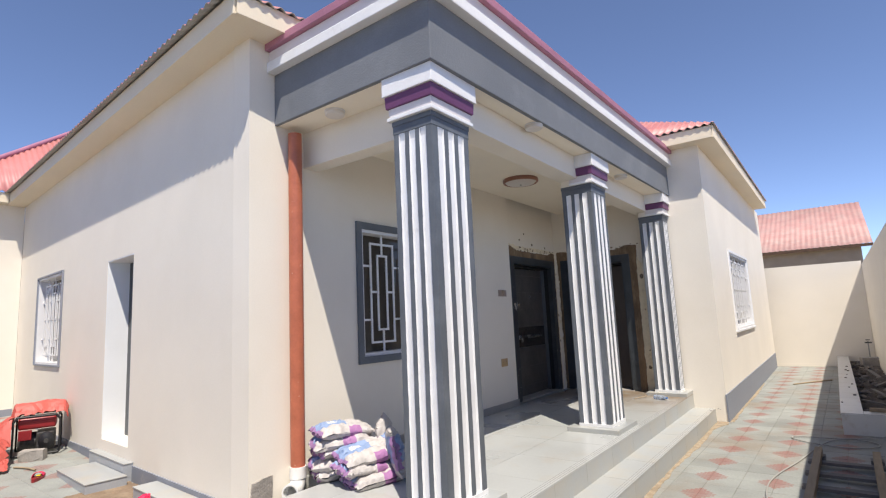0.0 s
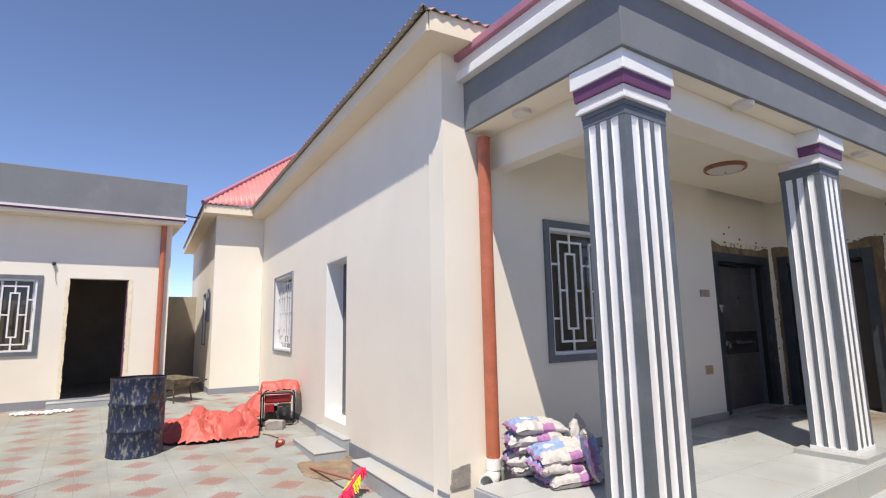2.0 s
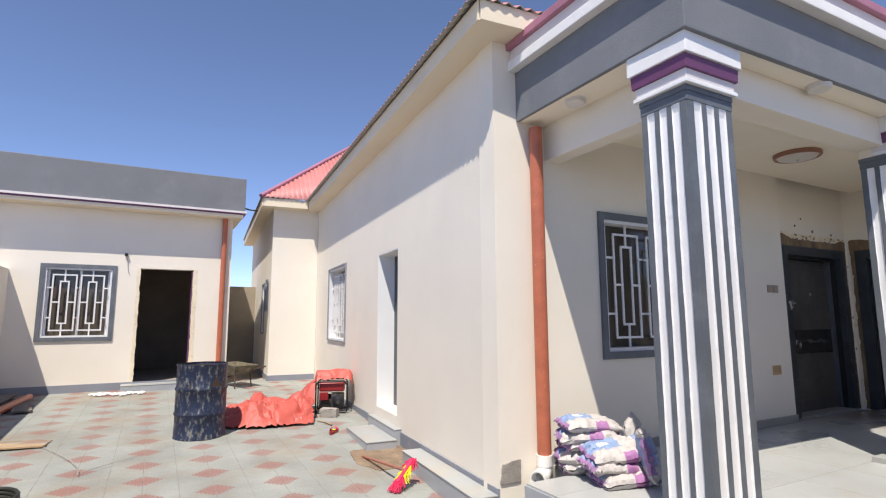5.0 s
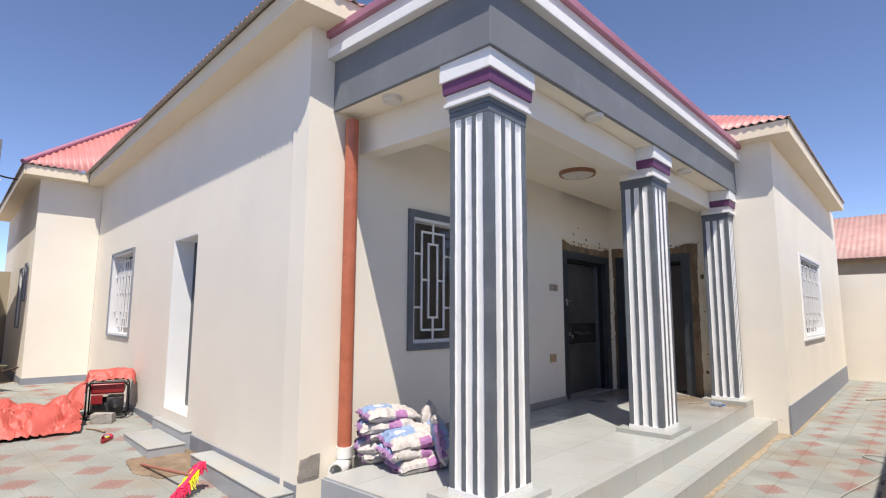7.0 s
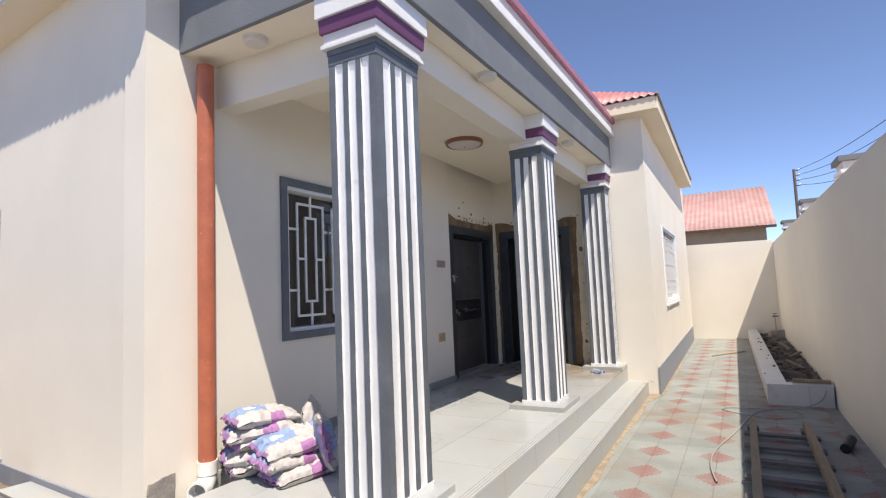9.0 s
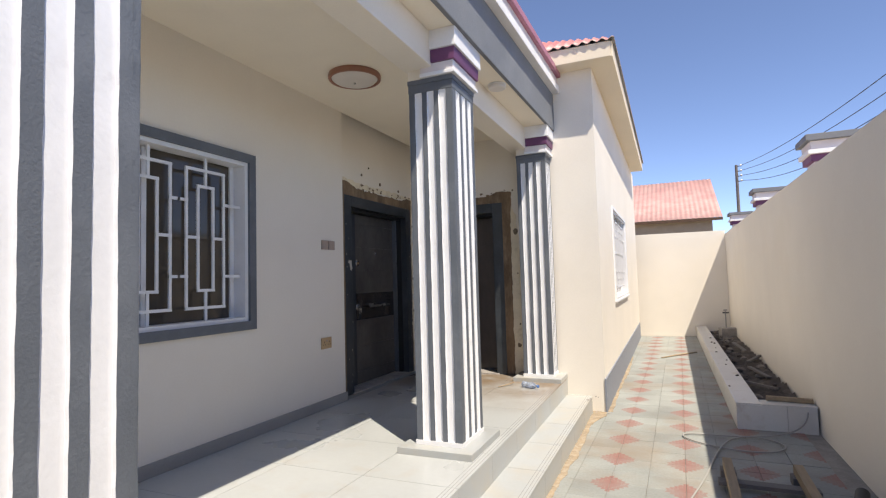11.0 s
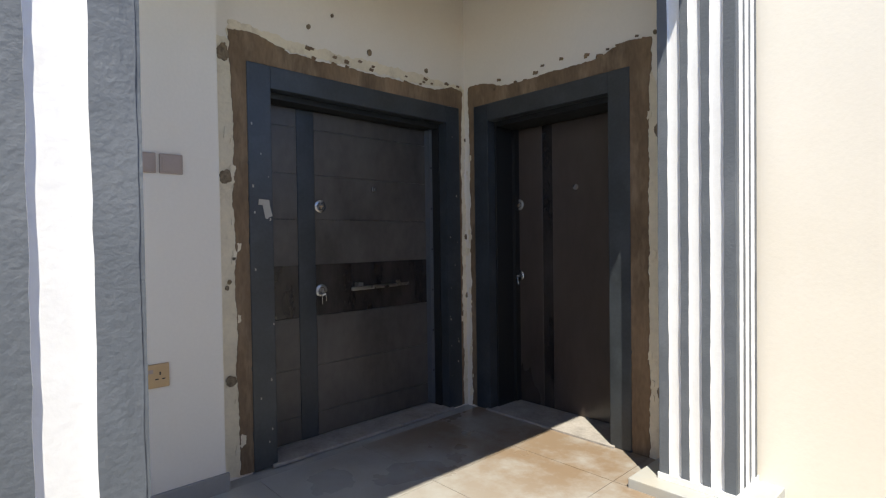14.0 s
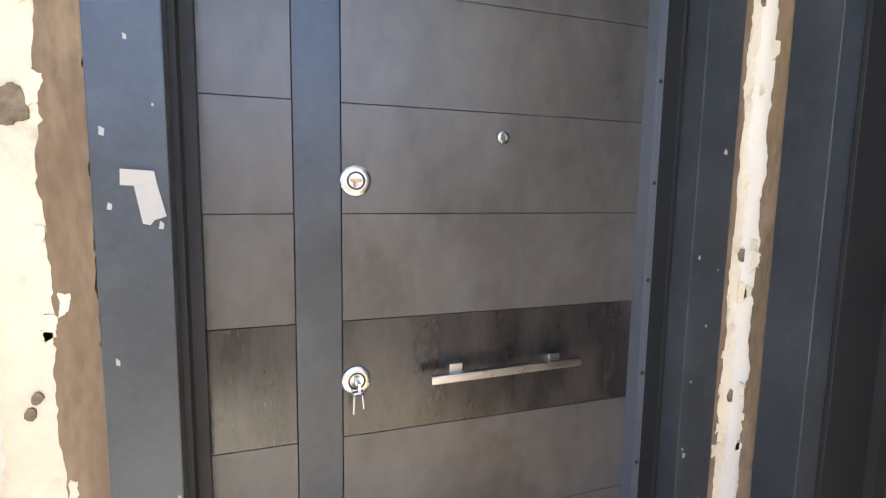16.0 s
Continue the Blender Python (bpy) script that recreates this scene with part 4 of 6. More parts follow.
D1 = pose(PB - 0.11, 7.225, FLOOR, 0, 0, 90)
steel_door("door_1", D1, 1.49, 2.06, 0.175, (0.145, 0.357, 0.465, 1.352), "dusty dark panelled security door with chrome handle, closed")
D2 = pose(-3.11, RWY, FLOOR)
steel_door("door_2", D2, 1.13, 2.06, 0.28, (0.145, 0.3, 0.3, 0.985), "dark brown security door with a black stripe, closed", stripe=(0.36, 0.44), handle=False)

# raw mortar and chipped plaster round the two doors
def surround(m, w, h, seed, name, left, right, top):
    sr = thing(name, m, "rough brown mortar and chipped plaster round the door frame", "mortar")
    bm = bmesh.new()
    jag(bm, [(-left, 0.0), (0.004, 0.0), (0.004, h - 0.003), (w - 0.004, h - 0.003), (w - 0.004, 0.0), (w + right, 0.0), (w + right, h - 0.3), (w + right + 0.02, h + top + 0.01), (w - 0.06, h + top + 0.025), (w - 0.22, h + top - 0.02), (0.24, h + top - 0.02), (0.08, h + top + 0.035), (-left - 0.015, h + top + 0.03), (-left, h - 0.25)], 0.007, seed, 0.009, 0.035)
    part("mortar_band", bm, MORTAR, sr, "brown sand mortar", m=m)
    rng = random.Random(seed + 1)
    for k in range(20):
        zz = rng.uniform(0.05, h)
        x = rng.choice((-left - 0.008, w + right + 0.008)) + rng.gauss(0, 0.012)
        s = rng.uniform(0.006, 0.02)
        bm = bmesh.new()
        jag(bm, [(x - s * 0.7, zz - s * 1.8), (x + s * 0.6, zz - s), (x + s * 0.8, zz + s * 1.2), (x - s * 0.5, zz + s * 1.6)], 0.009, seed + k, s * 0.35, 0.012)
        part("plaster_flake", bm, PLASTER, sr, m=m)
    for k in range(26):
        x = rng.uniform(-left, w + right)
        z = h + top + rng.uniform(-0.03, 0.04)
        s = rng.uniform(0.004, 0.013)
        bm = bmesh.new()
        jag(bm, [(x - s * 1.6, z - s * 0.6), (x + s, z - s), (x + s * 1.8, z + s * 0.4), (x - s, z + s)], 0.0085, seed + k, s * 0.35, 0.012)
        part("mortar_crumb", bm, MORTAR, sr, m=m)
    return sr


s1 = surround(D1, 1.49, 2.06, 11, "door_surround", 0.072, 0.022, 0.11)
s2 = surround(D2, 1.13, 2.06, 31, "door_surround", 0.045, 0.10, 0.11)


def plaster(m, pts, seed, parent):
    bm = bmesh.new()
    jag(bm, pts, 0.0035, seed, 0.016, 0.03)
    part("chipped_plaster", bm, PLASTER, parent, m=m)


plaster(D1, [(-0.165, 0.0), (-0.055, 0.0), (-0.055, 2.13), (-0.165, 2.16)], 3, s1)
plaster(D1, [(1.51, 0.0), (1.553, 0.0), (1.553, 2.2), (1.51, 2.2)], 4, s1)
plaster(D1, [(-0.08, 2.165), (1.53, 2.165), (1.53, 2.21), (0.9, 2.225), (0.3, 2.215), (-0.08, 2.24)], 6, s1)
plaster(D2, [(1.22, 0.0), (1.345, 0.0), (1.345, 1.2), (1.30, 1.9), (1.22, 2.05)], 7, s2)


def chip(m, x, z, s, seed, parent):
    bm = bmesh.new()
    jag(bm, [(x + 0.8 * s * math.cos(k * 0.7), z + s * math.sin(k * 0.7)) for k in range(9)], 0.0105, seed, s * 0.22, 0.012)
    part("hole", bm, HOLE, parent, m=m)


for x, z, s in ((-0.112, 1.475, 0.036), (-0.112, 2.08, 0.04), (-0.105, 0.478, 0.03), (-0.105, 0.965, 0.012), (-0.115, 0.935, 0.012), (1.552, 1.172, 0.02), (1.556, 0.766, 0.019), (1.553, 1.85, 0.012), (0.35, 2.32, 0.014), (0.75, 2.27, 0.018), (1.2, 2.26, 0.016), (0.5, 2.42, 0.01)):
    chip(D1, x, z, s, int(x * 1000 + z * 77), s1)
for x, z, s in ((1.29, 1.70, 0.035), (1.31, 0.60, 0.012), (1.29, 0.35, 0.03), (1.30, 1.20, 0.010), (1.27, 2.2, 0.012)):
    chip(D2, x, z, s, int(x * 900 + z * 55), s2)
# pale paint specks on the first door's frame
specks = thing("paint_specks", D1, "pale paint specks spilled on the dark door frame", "paint")
rng = random.Random(77)
for k in range(26):
    x, z, q = rng.choice((rng.uniform(0.01, 0.12), rng.uniform(1.37, 1.48))), rng.uniform(0.1, 1.9), rng.uniform(0.0015, 0.005)
    bm = bmesh.new()
    jag(bm, [(x - q, z - q), (x + q * 0.8, z - q * 1.4), (x + q, z + q), (x - q * 0.7, z + q * 2.2)], 0.0135, 90 + k, q * 0.4, 0.008)
    part("speck", bm, TAPE, specks, m=D1)
# torn paper tape on the frame
bm = bmesh.new()
pts = [(0.048, 1.375), (0.102, 1.372), (0.106, 1.345), (0.119, 1.290), (0.099, 1.283), (0.092, 1.274), (0.080, 1.277), (0.068, 1.345), (0.046, 1.346)]
top = [bm.verts.new((x, -0.0145 - 0.004 * math.sin(z * 70), z)) for x, z in pts]
bm.faces.new(top)
tp = done("paper_tape", bm, TAPE, label="torn piece of pale tape stuck on the door frame", category="tape", m=D1)
tp.modifiers.new("thickness", "SOLIDIFY").thickness = 0.0012


# ---- guest house across the yard ----
GX, GY0, GY1 = -10.95, -2.2, 1.87
wall("wall_annex_front", pose(GX, GY0, 0, 0, 0, 90), GY1 - GY0, 3.56, 0.2, [(-1.18 - GY0, -0.12 - GY0, 1.21, 2.49), (0.28 - GY0, 1.21 - GY0, 0.38, 2.50)], label="cream front wall of the small annex")
wall("wall_annex_side", pose(GX - 0.203, GY1, 0, 0, 0, 180), 3.6, 3.56, 0.2, label="cream side wall of the small annex")
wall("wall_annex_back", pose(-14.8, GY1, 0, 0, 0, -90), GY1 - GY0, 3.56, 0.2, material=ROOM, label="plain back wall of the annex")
wall("wall_annex_far", pose(-14.6, GY0, 0), 3.44, 3.56, 0.2, label="cream far wall of the small annex")
slab("floor_annex", (-14.8, GY0 + 0.2, 0.2, GX - 0.2, GY1 - 0.2, 0.37), CEMENT, label="bare cement floor inside the annex", category="floor", kind="structure")
slab("ceiling_annex", (-14.9, GY0 - 0.16, 3.561, GX + 0.33, GY1 + 0.15, 3.62), SOFFIT, label="cream soffit and ceiling of the annex", category="ceiling", kind="structure")
slab("trim_annex_line", (-14.95, GY0 - 0.19, 3.621, GX + 0.345, GY1 + 0.19, 3.65), PURPLE, label="thin plum line under the annex parapet", category="trim", kind="structure")
slab("trim_annex_band", (-14.97, GY0 - 0.21, 3.6505, GX + 0.365, GY1 + 0.21, 3.69), LILAC, label="pale band under the annex parapet", category="trim", kind="structure")
slab("trim_annex_parapet", (-15.0, GY0 - 0.18, 3.691, GX + 0.34, GY1 + 0.18, 4.36), GREYP, label="slate grey parapet of the annex", category="parapet", kind="structure", bevel=0.01)
slab("baseboard_annex", (GX - 0.004, GY0, -0.1, GX + 0.014, GY1, 0.42), SKIRT, label="grey painted wall base of the annex", category="baseboard", kind="structure")
window("window_6", pose(GX, -1.15, 1.24, 0, 0, 90), 1.0, 1.22, 0.13, 0.07, GREY, "white grilled window with a grey surround in the annex", n=2, bar=0.024, bars_in=0.02)
tiled_step("annex_door_step", pose(0, 0, 0), (GX + 0.016, 0.12, -0.05, GX + 0.32, 1.42, 0.39), "pale cement step at the annex door")
bm = bmesh.new()
for side, y0, y1 in ((0, 0.255, 0.285), (1, 1.205, 1.25)):
    jag(bm, [(y0 - 0.015, 0.4), (y1 + 0.012, 0.4), (y1 + 0.012, 2.52), (y0 - 0.015, 2.52)], 0.006, 40 + side, 0.012, 0.04)
done("door_edge_plaster", bm, PLASTER, label="chipped raw plaster edge of the annex doorway", category="plaster", m=pose(GX, 0, 0, 0, 0, 90))
slab("door_annex_jamb", (GX - 0.19, 1.17, 0.39, GX - 0.02, 1.207, 2.49), PURPLE, label="dark plum jamb of the annex doorway", category="door frame", kind="structure")
drain("annex_drain_pipe", pose(GX + 0.07, 1.72, 0), 0.30, 3.555, 0.05, "terracotta drain pipe on the annex corner", elbow=False)
drain("annex_drain_pipe", pose(GX + 0.07, -2.02, 0), 0.30, 3.555, 0.05, "terracotta drain pipe behind the yard wall", elbow=False)
bm = bmesh.new()
tube(bm, (GX, 0.05, 2.74), (GX + 0.05, 0.05, 2.74), 0.03, 12)
done("lamp_holder", bm, BLACK, label="small black wall lamp holder on the annex", category="lamp holder", smooth=True)
cord("annex_cable", [(GX + 0.03, 0.05, 2.72), (GX + 0.012, 0.10, 2.62), (GX + 0.012, 0.06, 2.5), (GX + 0.012, 0.12, 2.38)], 0.005, CABLE, label="thin loose cable on the annex wall", category="cable")
cord("power_cable", [(-12.5, -14.0, 5.2), (-12.3, -8.0, 4.25), (-12.2, -2.44, 4.18)], 0.018, WIRE, label="black power cable strung to the annex", category="cable")
cord("power_cable", [(-11.6, GY1 + 0.25, 4.0), (-11.7, 2.2, 3.92), (-11.8, 2.6, 3.98)], 0.016, WIRE, label="black power cable between annex and house", category="cable")


# ---- things in the yard ----
def drum(name, x, y, h, r, body_mat, label, ragged=0.0, seed=1):
    z = ground_z(x) - 0.012
    m = pose(x, y, z, 0, 0, 40)
    d = thing(name, m, label, "drum")
    bm = bmesh.new()
    prof = [(r * 0.985, 0.0), (r + 0.006, 0.006), (r + 0.006, 0.02), (r, 0.03)]
    for k in range(1, 3):
        zz = h * k / 3
        prof += [(r, zz - 0.025), (r + 0.012, zz - 0.008), (r + 0.012, zz + 0.008), (r, zz + 0.025)]
    prof += [(r, h - 0.03), (r + 0.007, h - 0.016), (r + 0.007, h - 0.002), (r - 0.002, h)]
    vs = lathe(bm, prof, 56)
    rng = random.Random(seed)
    for v in vs:
        a = math.atan2(v.co.y, v.co.x)
        dent = 0.008 * noise.noise(Vector((3 * math.cos(a), 3 * math.sin(a), v.co.z * 4 + seed)))
        v.co.x *= 1 + dent / r
        v.co.y *= 1 + dent / r
        if ragged and v.co.z > h - 0.035:
            v.co.z -= ragged * max(0, noise.noise(Vector((6 * math.cos(a), 6 * math.sin(a), seed))) + 0.2)
    part("body", bm, body_mat, d, m=m, smooth=True)
    bm = bmesh.new()
    lathe(bm, [(r - 0.003, h - 0.03), (r - 0.004, 0.05), (0.0, 0.04)], 56)
    part("inside", bm, RUST, d, "rusty dirty inside", m=m, smooth=True)
    return d


drum("oil_drum", -6.83, 1.14, 0.87, 0.285, DRUM, "battered open blue steel drum splashed with cement")
yd = drum("oil_drum", -2.93, -0.40, 0.92, 0.285, DRUMY, "rusty yellow steel drum with a ragged rim", ragged=0.018, seed=5)
bm = bmesh.new()
vs = lathe(bm, [(0.289, 0.77), (0.296, 0.775), (0.297, 0.895), (0.290, 0.90)], 56)
for v in vs:
    a = math.atan2(v.co.y, v.co.x)
    v.co.z += (0.035 if v.co.z < 0.8 else 0.008) * noise.noise(Vector((4 * math.cos(a), 4 * math.sin(a), 2)))
part("cement_crust", bm, SANDP, yd, "dried brown cement crust round the rim", m=yd.matrix_world.copy(), smooth=True)

# tarpaulin heap
def ridge(p):
    return 1 - min(1.0, 2.2 * abs(noise.noise(p)))


def smooth_step(a, b, x):
    f = min(1.0, max(0.0, (x - a) / (b - a)))
    return f * f * (3 - 2 * f)


def tarpaulin():
    """One crumpled sheet: heaped on the paving and pulled up over the back of the generator."""
    bm = bmesh.new()
    rng = random.Random(12)
    NU, NV, ST = 84, 54, 0.026
    U0, V0 = -0.86, -0.50
    grid = {}
    for i in range(NU):
        for j in range(NV):
            u, v = U0 + ST * i + rng.uniform(-0.008, 0.008), V0 + ST * j + rng.uniform(-0.008, 0.008)
            q = Vector((u * 2.7 + v * 1.2, v * 3.2 - u * 0.8, 3.3))
            q += 0.45 * noise.noise_vector(q * 1.2)
            wob = noise.noise(Vector((u * 2.4, v * 2.4, 9.0)))
            heap = 1 - ((u + 0.10) / 0.82) ** 2 - ((v - 0.06) / 0.52) ** 2 + 0.34 * wob + 0.07 * noise.noise(Vector((u * 5, v * 5, 2)))
            front = 0.47 + 0.05 * noise.noise(Vector((u * 5, 1, 4)))
            over = u > 0.02 and v > 0.20 + 0.27 * smooth_step(0.46, 0.60, u) + (front - 0.47) and u < 1.11 and v < 0.92
            if heap < 0 and not over:
                continue
            if u > 0.55 and v < front - 0.02:
                continue
            plate = 0.03 + 0.13 * noise.noise(q * 0.7) - 0.08 * max(0.0, ridge(q * 0.75)) ** 4 - 0.055 * max(0.0, ridge(q * 1.5 + Vector((4, 1, 0)))) ** 3 + 0.03 * noise.noise(q * 3.1)
            lump = 0.17 + max(h * math.exp(-((u - cu) / cr) ** 2 - ((v - cv) / cr) ** 2) for cu, cv, h, cr in ((-0.62, 0.22, 0.07, 0.30), (-0.30, 0.34, 0.12, 0.34), (-0.02, 0.06, 0.06, 0.30), (0.34, 0.06, 0.15, 0.27), (0.15, 0.30, 0.10, 0.28)))
            e = smooth_step(-0.1, 0.75, heap)
            z = 0.012 + e * max(0.03, lump + plate)
            peak = math.exp(-((u - 0.40) / 0.17) ** 2 - ((v - 0.12) / 0.17) ** 2)
            z += 0.06 * peak * e
            lift = smooth_step(0.0, 0.55, u) * smooth_step(0.14, 0.44, v)
            z = max(z, lift * (0.44 + 0.40 * plate) * (1 - 0.6 * smooth_step(0.84, 0.92, v)))
            if u > 0.55:
                z = 0.48 + 0.11 * smooth_step(front, front + 0.14, v) + 0.35 * max(0.0, plate) - 0.09 * smooth_step(1.05, 1.11, u) - 0.03 * (1 - smooth_step(front, front + 0.05, v))
                if u < 1.06:
                    z = max(z, 0.470)
            grid[i, j] = bm.verts.new((u, v, max(0.005, z)))
    for (i, j), a in list(grid.items()):
        b, c, d = grid.get((i + 1, j)), grid.get((i + 1, j + 1)), grid.get((i, j + 1))
        if b and c and d:
            if (i * 7 + j * 3) % 2:
                bm.faces.new((a, b, c))
                bm.faces.new((a, c, d))
            else:
                bm.faces.new((a, b, d))
                bm.faces.new((b, c, d))
        elif b and c:
            bm.faces.new((a, b, c))
        elif c and d:
            bm.faces.new((a, c, d))
    loose = [v for v in bm.verts if not v.link_faces]
    bmesh.ops.delete(bm, geom=loose, context="VERTS")
    ob = done("tarpaulin", bm, TARP, label="crumpled orange red tarpaulin heaped on the paving and over the generator", category="tarpaulin", m=pose(-7.22, 2.08, ground_z(-7.2) - 0.008, 0, 0, 74))
    ob.modifiers.new("thickness", "SOLIDIFY").thickness = 0.003
    return ob


tarpaulin()


def generator():
    m = pose(-7.455, 2.725, ground_z(-7.4) - 0.012, 0, 0, 70) @ Matrix.Diagonal((0.8, 1, 1, 1))
    g = thing("generator", m, "red petrol generator in a black tube frame half under the tarpaulin", "generator")
    L, W, H = 0.56, 0.40, 0.47
    for y in (0.0, W):
        cu = [(0, y, 0.03), (0, y, H - 0.05), (0.05, y, H), (L - 0.05, y, H), (L, y, H - 0.05), (L, y, 0.03)]
        for a, b in zip(cu, cu[1:]):
            bm = bmesh.new()
            tube(bm, a, b, 0.014, 10)
            part("frame_tube", bm, BLACK, g, m=m, smooth=True)
        bm = bmesh.new()
        tube(bm, (0, y, 0.03), (L, y, 0.03), 0.014, 10)
        part("frame_tube", bm, BLACK, g, m=m, smooth=True)
    for x in (0.02, L - 0.02):
        bm = bmesh.new()
        tube(bm, (x, 0, H - 0.02), (x, W, H - 0.02), 0.012, 10)
        part("frame_tube", bm, BLACK, g, m=m, smooth=True)
    bm = bmesh.new()
    box(bm, 0.05, 0.03, H - 0.15, L - 0.05, W - 0.03, H - 0.015)
    part("fuel_tank", bm, RED, g, "red fuel tank", m=m, bevel=0.03, seg=3, smooth=True)
    bm = bmesh.new()
    lathe(bm, [(0.0, 0.03), (0.03, 0.03), (0.034, 0.0)], 20, pose(0.2, W / 2, H - 0.016))
    part("fuel_cap", bm, BLACK, g, m=m, smooth=True)
    bm = bmesh.new()
    box(bm, 0.27, 0.05, 0.06, 0.50, W - 0.05, 0.28)
    part("engine", bm, ENGINE, g, "grimy engine block", m=m, bevel=0.02)
    bm = bmesh.new()
    lathe(bm, [(0.0, 0.035), (0.05, 0.035), (0.06, 0.03), (0.10, 0.02), (0.105, 0.0)], 28, pose(0.40, 0.05, 0.17, 90, 0, 0))
    part("recoil_starter", bm, BLACK, g, "round black starter cover", m=m, smooth=True)
    bm = bmesh.new()
    lathe(bm, [(0.0, 0.004), (0.028, 0.004), (0.03, 0.0)], 20, pose(0.40, 0.012, 0.17, 90, 0, 0))
    part("starter_badge", bm, ENGINE, g, m=m, smooth=True)
    bm = bmesh.new()
    tube(bm, (0.05, W / 2, 0.16), (0.265, W / 2, 0.16), 0.11, 24)
    part("alternator", bm, ENGINE, g, m=m, smooth=True)
    bm = bmesh.new()
    box(bm, 0.06, 0.02, 0.20, 0.22, 0.06, 0.31)
    part("panel", bm, RED, g, "red control panel", m=m, bevel=0.006)
    for x in (0.06, L - 0.06):
        for y in (0.03, W - 0.03):
            bm = bmesh.new()
            tube(bm, (x, y, 0.0), (x, y, 0.03), 0.022, 12)
            part("foot", bm, DARK, g, m=m)


generator()


def stone(name, x, y, z, s, seed, material, label, category, parent=None, group=""):
    bm = bmesh.new()
    bmesh.ops.create_icosphere(bm, subdivisions=2, radius=1)
    for v in bm.verts:
        v.co *= 1 + 0.35 * noise.noise(v.co * 1.3 + Vector((seed, 0, 0)))
    return done(name, bm, material, parent, label, category, group, m=Matrix.Translation((x, y, z)) @ Matrix.Rotation(seed, 4, "Z") @ Matrix.Diagonal((*s, 1)))


bm = bmesh.new()
box(bm, -0.12, -0.07, 0, 0.12, 0.07, 0.12)
bmesh.ops.subdivide_edges(bm, edges=bm.edges, cuts=2)
for v in bm.verts:
    v.co += 0.014 * noise.noise_vector(v.co * 14)
done("concrete_block", bm, CEMENT, label="broken grey concrete block beside the generator", category="block", m=pose(-7.20, 2.86, ground_z(-7.2) - 0.01, 0, 0, 55))


def slipper():
    m = pose(-6.28, 2.64, ground_z(-6.3) - 0.006, 0, 0, 150)
    s = thing("slipper", m, "worn red slipper lying on the paving", "slipper")
    bm = bmesh.new()
    n = 24
    prof = [((0.135 + 0.01 * math.cos(2 * a)) * math.cos(a), (0.048 + 0.008 * math.cos(a)) * math.sin(a)) for a in (k * math.tau / n for k in range(n))]
    lo = [bm.verts.new((x, y, 0.0)) for x, y in prof]
    hi = [bm.verts.new((x, y, 0.022 + 0.012 * (x < -0.05))) for x, y in prof]
    bm.faces.new(lo[::-1])
    bm.faces.new(hi)
    for k in range(n):
        bm.faces.new((lo[k], lo[(k + 1) % n], hi[(k + 1) % n], hi[k]))
    part("sole", bm, RED, s, m=m, bevel=0.003)
    bm = bmesh.new()
    rows = []
    for i in range(7):
        x = 0.0 + 0.085 * i / 6
        rows.append([bm.verts.new((x, 0.052 * math.cos(a), 0.022 + 0.052 * math.sin(a) * (1 - 0.25 * i / 6))) for a in (math.pi * k / 10 for k in range(11))])
    for a, b in zip(rows, rows[1:]):
        for k in range(10):
            bm.faces.new((a[k], a[k + 1], b[k + 1], b[k]))
    st = part("strap", bm, PINK, s, "pinkish red strap", m=m, smooth=True)
    st.modifiers.new("thickness", "SOLIDIFY").thickness = 0.006
    bm = bmesh.new()
    box(bm, -0.02, -0.03, 0.036, 0.03, 0.01, 0.042)
    part("patch", bm, YELLOW, s, m=m, bevel=0.003)


slipper()


bm = bmesh.new()
jag(bm, [(-2.24, -0.62), (-1.70, -0.66), (-1.46, -0.50), (-1.53, -0.02), (-2.25, -0.02)], 0.004, 15, 0.03, 0.06)
done("sand_patch", bm, SANDP, label="spilled brown sand between the steps", category="sand", m=LM @ pose(0, 0, ground_z(-3.1) + 0.003, -90, 1.95, 0))


def broom():
    a, b = Vector((-3.98, 2.50, 0.10)), Vector((-4.13, 2.74, 0.26))
    br = thing("broom", Matrix.Translation(a), "broom with pink and yellow bristles lying against the ledge", "broom")
    ax = (b - a).normalized()
    side = ax.cross(Vector((0, 0, 1))).normalized()
    up = side.cross(ax).normalized()
    rng = random.Random(8)
    groups = (("bristles", 0.0, 0.32, PINK), ("bristles", 0.32, 0.72, YELLOW), ("bristles", 0.72, 1.0, PINK))
    L = (b - a).length
    for nm, f0, f1, mt in groups:
        bm = bmesh.new()
        for k in range(int(620 * (f1 - f0))):
            p = a + ax * L * rng.uniform(f0, f1) + side * rng.uniform(-0.03, 0.03) + up * 0.02
            dirn = (up * -0.4 + side * rng.uniform(-0.55, 0.55) - Vector((0, 0.45, 0.2)) + ax * rng.uniform(-0.3, 0.3)).normalized()
            tube(bm, p, p + dirn * rng.uniform(0.05, 0.08), 0.006, 4, 0.004)
        part(nm, bm, mt, br, "pink bristles" if mt is PINK else "yellow bristles")
    bm = bmesh.new()
    box(bm, -0.016, -L / 2 + 0.03, -0.012, 0.016, L / 2 - 0.03, 0.004, Matrix.Translation((a + b) / 2 + up * 0.03) @ Matrix((side, ax, up)).transposed().to_4x4())
    part("head", bm, PINK, br, "pink broom head", bevel=0.004)
    bm = bmesh.new()
    tube(bm, (a + b) / 2 + up * 0.03, (-5.10, 2.60, ground_z(-5.1) + 0.012), 0.013, 12)
    part("stick", bm, WOODR, br, "reddish broom stick", smooth=True)


